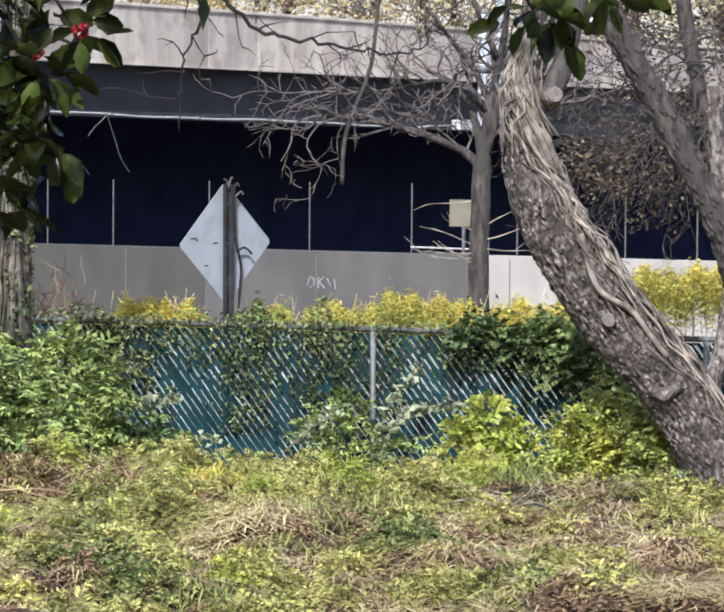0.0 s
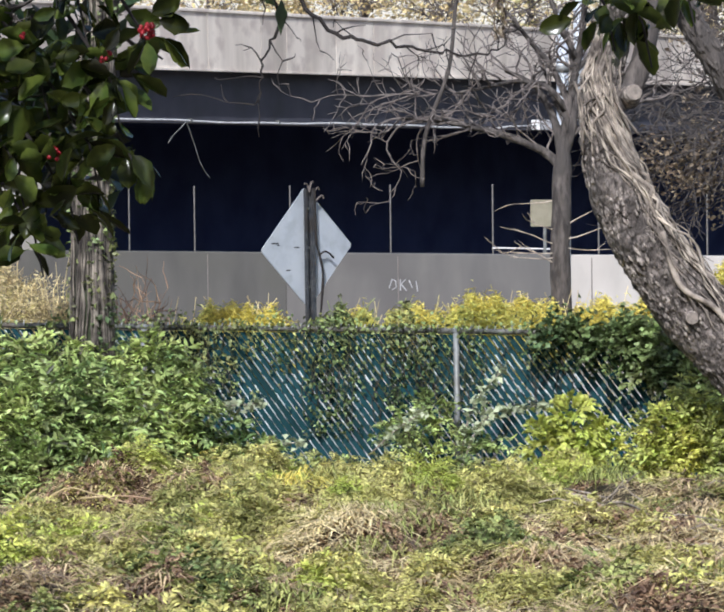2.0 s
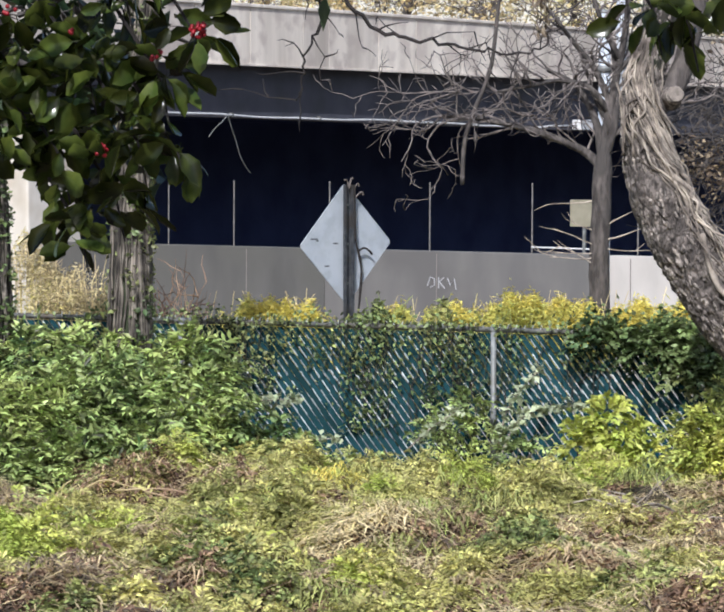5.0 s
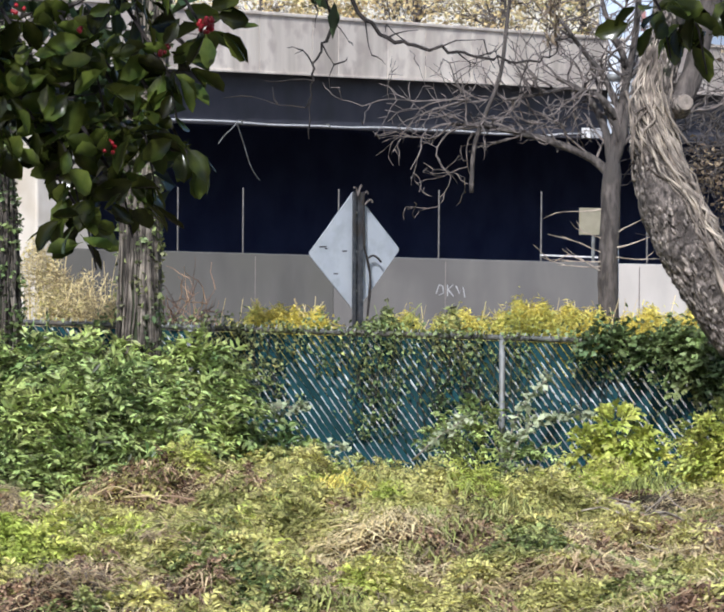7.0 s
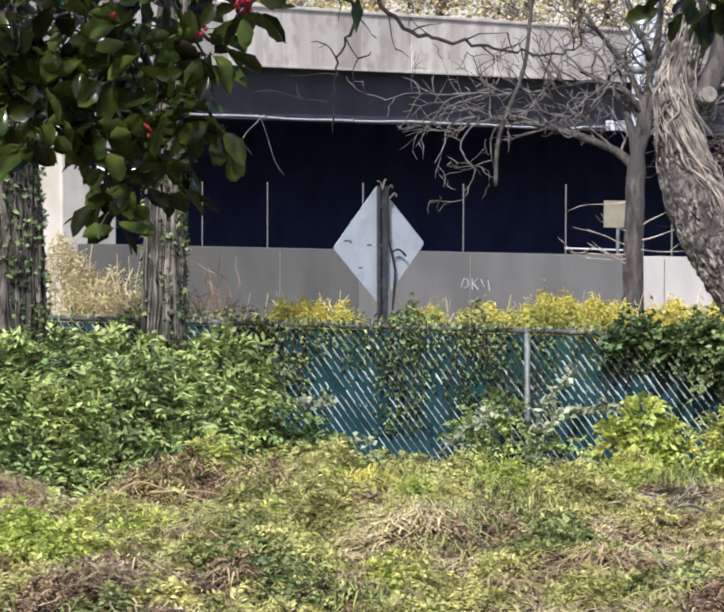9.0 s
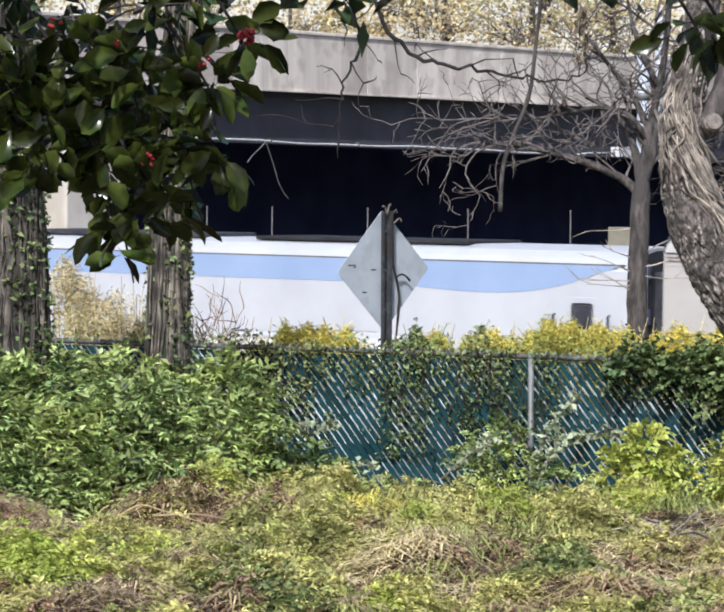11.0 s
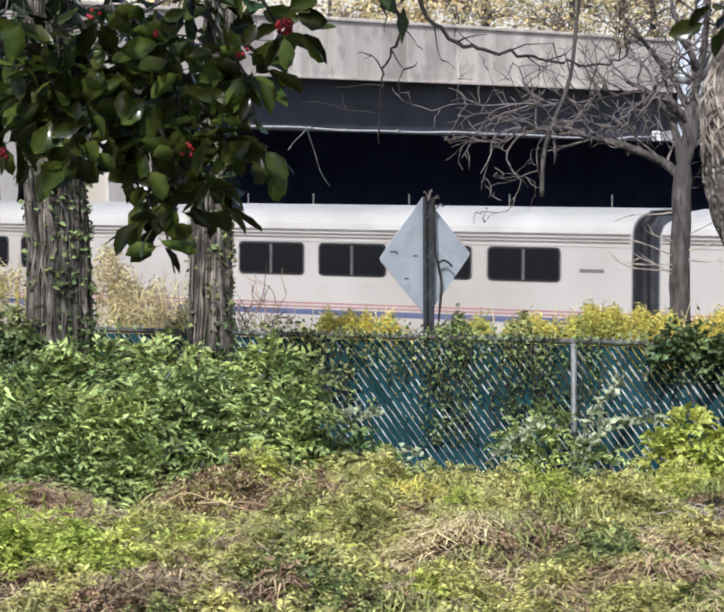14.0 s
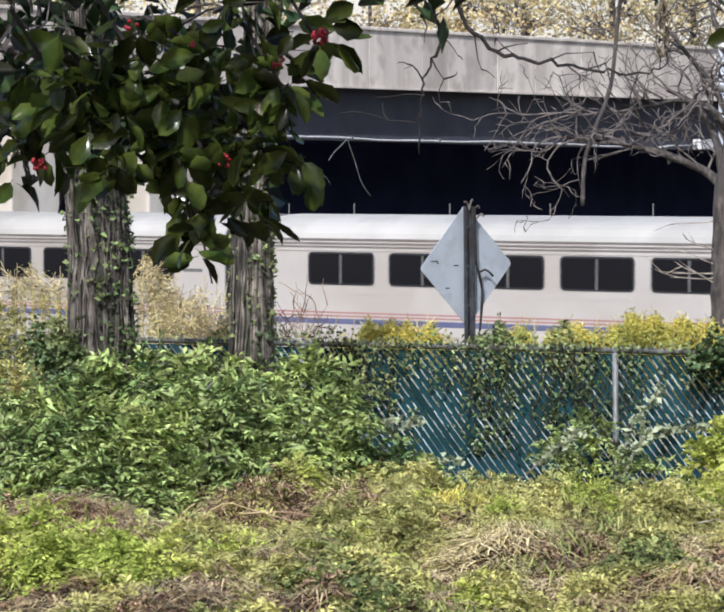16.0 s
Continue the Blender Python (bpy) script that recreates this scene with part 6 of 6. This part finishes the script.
def build_canes():
    """Arching pale bramble canes by the fence post, and a fallen branch on the verge."""
    for pts, d in (([(1.42, -0.1), (1.56, 0.25), (1.72, 0.40), (1.95, 0.46), (2.25, 0.48)], 29.6), ([(1.42, -0.1), (1.50, 0.35), (1.66, 0.62), (1.85, 0.82)], 29.8), ([(-1.5, 0.35), (-1.1, 0.48), (-0.75, 0.50), (-0.45, 0.52)], 29.9), ([(0.55, 0.02), (0.8, 0.25), (1.05, 0.42)], 29.7), ([(-0.6, 0.02), (-0.35, 0.10), (-0.05, 0.13)], 30.1)):
        t = thing("bramble_cane", "pale arching bramble cane with small leaves before the fence", "plant", "bramble canes")
        lw = [G(a[0], d, a[1]) for a in smooth_line(pts, 6)]
        part("cane", Soup().tube(lw, [0.010 - 0.006 * i / len(lw) for i in range(len(lw))], 6), M["vine"], t, smooth=True)
        c = np.repeat(np.array(lw[3:]), 6, 0)
        c = c + RNG.normal(size=c.shape) * 0.03
        arrays("foliage", *leaf_arrays(c, 0.085, 0.055, 0.6), M["pale"], t, "stuff")
    b = thing("fallen_branch", "dry pale branch lying on the verge", "branch")
    z = [float(ground_z(u, d)) for u, d in ((1.95, 22.9), (2.3, 23.5), (2.62, 24.2))]
    part("stem", Soup().tube(smooth_line([G(1.95, 22.9, z[0] + 0.08), G(2.3, 23.5, z[1] + 0.16), G(2.62, 24.2, z[2] + 0.14)], 5), [0.016, 0.016, 0.015, 0.015, 0.014, 0.013, 0.012, 0.011, 0.010, 0.009, 0.008], 7, rough=0.1), M["vine"], b, smooth=True)
    for k in range(5):
        s = Soup()
        twigs(s, G(2.0 + 0.13 * k, 23.0 + 0.24 * k, z[1] + 0.12), Vector(G(random.uniform(-1, 1), 0.4, random.uniform(-0.1, 0.5))), 0.3, 0.007, 1)
        part("side_twig", s, M["vine"], b)


build_canes()


# ---- holly in the foreground ----
def holly_leaf_mesh(seed):
    rnd = random.Random(seed)
    n = 7
    L = 0.085
    prof = [0.0, 0.55, 0.86, 1.0, 0.93, 0.66, 0.0]
    v, f = [], []
    bend, cup = rnd.uniform(-0.5, 0.3), rnd.uniform(0.1, 0.5)
    for i in range(n):
        x = L * i / (n - 1)
        w = 0.024 * prof[i] * (1 + (0.10 if i % 2 else -0.05))
        z = bend * x * x / L
        v += [(x, -w, z + cup * w * 0.9), (x, -w * 0.5, z + cup * w * 0.15), (x, 0, z - 0.0012), (x, w * 0.5, z + cup * w * 0.15), (x, w, z + cup * w * 0.9)]
    for i in range(n - 1):
        for j in range(4):
            q = i * 5 + j
            f.append((q, q + 5, q + 6, q + 1))
    s = Soup().add(v, f)
    s.add([(-0.012, -0.0012, 0.0), (0.004, -0.0012, 0), (0.004, 0.0012, 0), (-0.012, 0.0012, 0)], [(0, 1, 2, 3)])
    s.smooth = True
    return s.mesh("leaf", M["holly"])


HOLLY = thing("holly_tree", "holly tree with glossy dark leaves and red berries", "tree")
HOLLY_D = 7.0
SPRAYS = []


def build_holly():
    leafs = [holly_leaf_mesh(k) for k in range(6)]
    D = HOLLY_D
    part("trunk", Soup().tube(smooth_line([G(-2.6, D, -0.2), G(-2.55, D, 1.5), G(-2.5, D, 3.0), G(-2.4, D, 4.5)], 4), [0.11] * 4 + [0.09] * 9, 12, rough=0.1), M["bark_dark"], HOLLY, smooth=True)
    # boughs out of the trunk and over the view
    for pts, r in (([(-2.5, 3.2), (-1.7, 3.5), (-0.9, 3.40), (-0.45, 3.2)], 0.022), ([(-2.5, 2.7), (-1.6, 3.0), (-1.0, 2.98), (-0.62, 2.85)], 0.016), ([(-2.45, 3.8), (-1.0, 3.9), (0.2, 3.7), (0.75, 3.2)], 0.022)):
        lw = [G(a[0], D + 0.1, a[1]) for a in smooth_line(pts, 5)]
        part("bough", Soup().tube(lw, [r * (1 - 0.6 * i / len(lw)) for i in range(len(lw))], 8, rough=0.1), M["bark_dark"], HOLLY, smooth=True)

    def spray(c, rad, count, tip=None, berries=0, clusters=()):
        """One swaying spray: a twig with leaves round it, origin at its joint."""
        u, z = c
        sp = part("spray", Soup().tube([G(u - 0.10, D, z + 0.16), G(u - 0.03, D, z + 0.05), G(u, D, z), G(u + 0.02, D, z - 0.10)], [0.005, 0.004, 0.003, 0.002], 5), M["twig_dark"], HOLLY)
        for k in range(int(count * 1.25)):
            a = Vector((random.gauss(0, 1), random.gauss(0, 1), random.gauss(0, 1))).normalized() * random.random() ** 0.45
            p = G(u + a.x * rad[0], D + a.y * 0.14, z + a.z * rad[1])
            way = Vector(G(a.x * 0.8 + random.gauss(0, 0.5), random.gauss(-0.1, 0.45), -0.35 + 0.4 * a.z + random.gauss(0, 0.35)))
            q = way.to_track_quat("X", "Z").to_matrix().to_4x4() @ Matrix.Rotation(random.uniform(-1.9, 1.0), 4, "X")
            ob = new("leaf", random.choice(leafs))
            ob.parent = sp
            s = random.uniform(0.62, 1.08)
            ob.matrix_local = Matrix.Translation(Vector(p)) @ q @ Matrix.Diagonal((s, s, s, 1))
        for bu, bz, m in clusters:
            for k in range(m):
                a = Vector((random.gauss(0, 1), random.gauss(0, 1), random.gauss(0, 1))).normalized() * 0.017 * random.random() ** 0.3
                part("berry", Soup().ball(G(bu + a.x * 1.1, D - 0.10 + a.y, bz + a.z), 0.0052, 1, 7, 5), M["berry"], sp, "red berry", smooth=True)
        SPRAYS.append(sp)
        return sp

    spray((-0.33, 2.99), (0.085, 0.05), 10, clusters=((-0.31, 2.985, 36),))
    for u0, z0, u1, z1, roll in ((-0.285, 3.005, -0.225, 3.0, 0.3), (-0.275, 2.965, -0.205, 2.915, 0.9), (-0.315, 2.965, -0.33, 2.89, -0.4), (-0.30, 3.02, -0.24, 3.05, 0.2)):
        ob = new("leaf", leafs[2])
        ob.parent = SPRAYS[0]
        a, b = Vector(G(u0, D - 0.12, z0)), Vector(G(u1, D - 0.14, z1))
        ob.matrix_local = Matrix.Translation(a) @ (b - a).to_track_quat("X", "Y").to_matrix().to_4x4() @ Matrix.Rotation(roll, 4, "X") @ Matrix.Diagonal((0.95, 1.0, 1.0, 1))
    spray((-0.40, 2.88), (0.085, 0.08), 20, clusters=((-0.40, 2.93, 6),))
    spray((-0.45, 2.74), (0.10, 0.07), 24)
    spray((-0.36, 2.71), (0.06, 0.045), 10)
    spray((-0.50, 2.62), (0.10, 0.07), 22, clusters=((-0.52, 2.72, 5),))
    spray((-0.58, 2.55), (0.08, 0.07), 16)
    spray((-0.62, 2.70), (0.10, 0.10), 28)
    spray((-0.56, 2.88), (0.12, 0.11), 34, clusters=((-0.60, 2.97, 3),))
    spray((-0.72, 2.94), (0.13, 0.12), 36, clusters=((-0.72, 3.02, 5),))
    spray((-0.78, 2.74), (0.09, 0.08), 20)
    spray((-0.90, 2.90), (0.12, 0.12), 34)
    spray((-0.98, 2.75), (0.10, 0.08), 22, clusters=((-0.93, 2.715, 16),))
    spray((-0.48, 3.05), (0.14, 0.06), 18)
    spray((-0.70, 2.78), (0.10, 0.09), 22)
    spray((-0.80, 2.86), (0.12, 0.10), 26)
    spray((0.68, 3.02), (0.09, 0.05), 14, clusters=((0.735, 3.02, 5),))
    spray((0.76, 2.985), (0.05, 0.04), 7)
    spray((0.86, 3.05), (0.10, 0.05), 10)
    cs = []
    for u, z, ru, rz, n in ((-0.78, 2.95, 0.34, 0.14, 110), (-0.60, 2.78, 0.14, 0.12, 60), (-1.1, 2.9, 0.2, 0.2, 80), (-0.6, 3.2, 0.6, 0.12, 400), (0.75, 3.18, 0.35, 0.08, 120), (-0.75, 2.85, 0.25, 0.16, 120), (-0.88, 2.98, 0.25, 0.16, 90), (-0.52, 2.80, 0.10, 0.2, 40)):
        cs.append(np.stack([u + RNG.uniform(-1, 1, n) * ru, D + 0.25 + RNG.random(n) * 0.35, z + RNG.normal(size=n) * rz * 0.5], 1))
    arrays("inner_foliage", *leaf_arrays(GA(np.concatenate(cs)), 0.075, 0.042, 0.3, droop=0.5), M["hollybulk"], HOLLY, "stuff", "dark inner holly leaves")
    # Unseen leaves added overhead to block the sun from the sprays.
    n = 4000
    c = np.stack([RNG.uniform(-2.6, 1.3, n), RNG.uniform(4.6, 7.6, n), 3.35 + 1.5 * RNG.random(n) ** 1.3], 1)
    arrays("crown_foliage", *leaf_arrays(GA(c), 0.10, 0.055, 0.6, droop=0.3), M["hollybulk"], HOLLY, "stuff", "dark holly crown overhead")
    tw = Soup()
    for k in range(44):
        u, z = random.uniform(-1.05, -0.55), random.uniform(2.75, 3.15)
        twigs(tw, G(u, D + 0.1, z), Vector(G(random.uniform(-0.3, 1), 0, random.uniform(-0.8, 0.2))), random.uniform(0.1, 0.26), 0.003, 1, 0.02)
    part("twig", tw, M["bark_dark"], HOLLY)["kind"] = "stuff"


build_holly()


# ---- distance ----
def build_far_trees():
    for k in range(16):
        t = thing("far_tree", "thin-crowned autumn tree beyond the overpass", "tree", "trees beyond the overpass")
        ang = radians(TURN + 12 - 24 * (k + random.random() * 0.5) / 15)
        dist = random.uniform(150, 200)
        x, y = -dist * math.sin(ang), dist * math.cos(ang)
        h = random.uniform(17, 24)
        part("trunk", Soup().tube([(x, y, -2), (x + 0.2, y, h * 0.4), (x, y, h * 0.8)], [0.35, 0.25, 0.1], 8), M["bark_dark"], t, smooth=True)
        s = Soup()
        for j in range(13):
            a = random.uniform(0, 6.28)
            twigs(s, (x, y, random.uniform(3, h * 0.7)), Vector((math.cos(a), math.sin(a), random.uniform(0.4, 1.4))), random.uniform(2.0, 4.2), 0.06, 2, 0, 0.6, 0.25)
        part("crown", s, M["twig"], t)
        n = 165
        c = np.stack([RNG.normal(size=n) * 2.6 + x, RNG.normal(size=n) * 2.6 + y, RNG.normal(size=n) * 3.2 + h * 0.66], 1)
        c = np.repeat(c, 20, 0) + RNG.normal(size=(n * 20, 3)) * 0.5
        arrays("foliage", *leaf_arrays(c, 0.30, 0.22, 0.3), M["farleaf"], t, "stuff")


build_far_trees()


def build_backdrop():
    """Bright hazy sky low behind the far trees."""
    m = bpy.data.materials.new("hazy_sky")
    m.use_nodes = True
    N, L = m.node_tree.nodes, m.node_tree.links
    em = N.new("ShaderNodeEmission")
    em.inputs[0].default_value, em.inputs[1].default_value = (1.0, 0.93, 0.80, 1), 1.0
    L.new(em.outputs[0], N["Material Output"].inputs[0])
    v, f = [], []
    for k in range(13):
        a = radians(TURN + 15 - 2.5 * k)
        v += [(-1500 * math.sin(a), 1500 * math.cos(a), z) for z in (-20.0, 330.0)]
        if k:
            f.append((2 * k - 2, 2 * k - 1, 2 * k + 1, 2 * k))
    tagged(part("backdrop", Soup().add(v, f), m), "pale bright haze of sky behind distant trees", "sky", kind="structure")


build_backdrop()


# ---- what moves ----
def motions():
    # front of the first coach along x, second by second
    track = [(0.0, 162.0), (5.0, 75.0), (9.2, 1.2), (11.3, -35.92), (12.6, -59.13), (13.0, -66.36), (14.0, -84.5), (14.5, -93.8), (15.0, -103.1), (15.5, -112.5), (16.0, -121.9)]
    for k, c in enumerate(coaches):
        walk(c, [(t, pose(x + CAR * k, NEAR, -GRADE * (x + CAR * k + 38), 0, math.degrees(math.atan(GRADE)), 0)) for t, x in track])
    walk(loco, [(t, pose(x - 0.55, NEAR, -GRADE * (x + 37.45), 0, math.degrees(math.atan(GRADE)), 0)) for t, x in track])
    walk(van, [(t, pose(-28.6 + 24.2 * (t - 7.5), 32.0, -1.65)) for t in (0.0, 7.0, 7.5, 8.0, 16.0)])
    walk(suv, [(t, pose(-36.0 - 19.0 * (t - 11.3), 43.0, -1.65, 0, 0, 180)) for t in (0.0, 11.0, 11.5, 16.0)])
    for v, y0, t0, speed in ((sedan_a, 80.4, 5.5, 29.0), (truck, 83.0, 6.7, 29.5), (plum_van, 72.0, 7.5, 30.0), (sedan_b, 76.2, 15.5, 31.0), (flatbed, 80.7, 14.9, 31.0)):
        walk(v, [(t, pose(-54.6, y0 + speed * (t - t0), 6.35, 0, 0, 90)) for t in (0.0, t0 - 0.5, t0, t0 + 0.5, 16.0) if t <= 16.0])
    for v, y0, speed in ((wagon, 79.6, 29.4), (sedan_c, 74.9, 32.0)):
        walk(v, [(t, pose(-58.3, y0 + speed * (t - 12.0), 6.35, 0, 0, 90)) for t in (0.0, 11.5, 12.0, 12.5, 16.0)])
    # the holly sways a little in the wind: u, z in metres about its rest
    sway = [(0.0, 0.00, -0.030), (0.5, -0.01, -0.025), (1.0, -0.02, -0.02), (1.5, -0.03, -0.02), (2.0, -0.025, -0.015), (2.5, 0.005, 0.0), (3.0, -0.01, 0.0), (4.2, 0.0, -0.015), (5.5, -0.01, -0.03), (6.0, 0.0, 0.0), (6.5, -0.01, -0.02), (7.0, -0.01, 0.0), (7.5, 0.01, 0.0), (8.0, 0.01, 0.02), (8.5, 0.0, 0.02), (9.0, 0.02, 0.03), (10.3, 0.015, 0.02), (11.5, 0.01, 0.01), (12.0, 0.0, 0.0), (12.5, -0.01, -0.01), (13.0, 0.0, 0.0), (13.5, -0.01, 0.0), (14.0, 0.01, 0.01), (14.5, -0.01, -0.01), (15.0, 0.0, 0.0), (15.5, 0.01, 0.01), (16.0, 0.0, 0.01)]
    for k, sp in enumerate(SPRAYS):
        g = 1.0 - 0.045 * k if k < 13 else 0.5
        walk(sp, [(t, pose(a * g * CT, a * g * ST, b * g)) for t, a, b in sway])


motions()
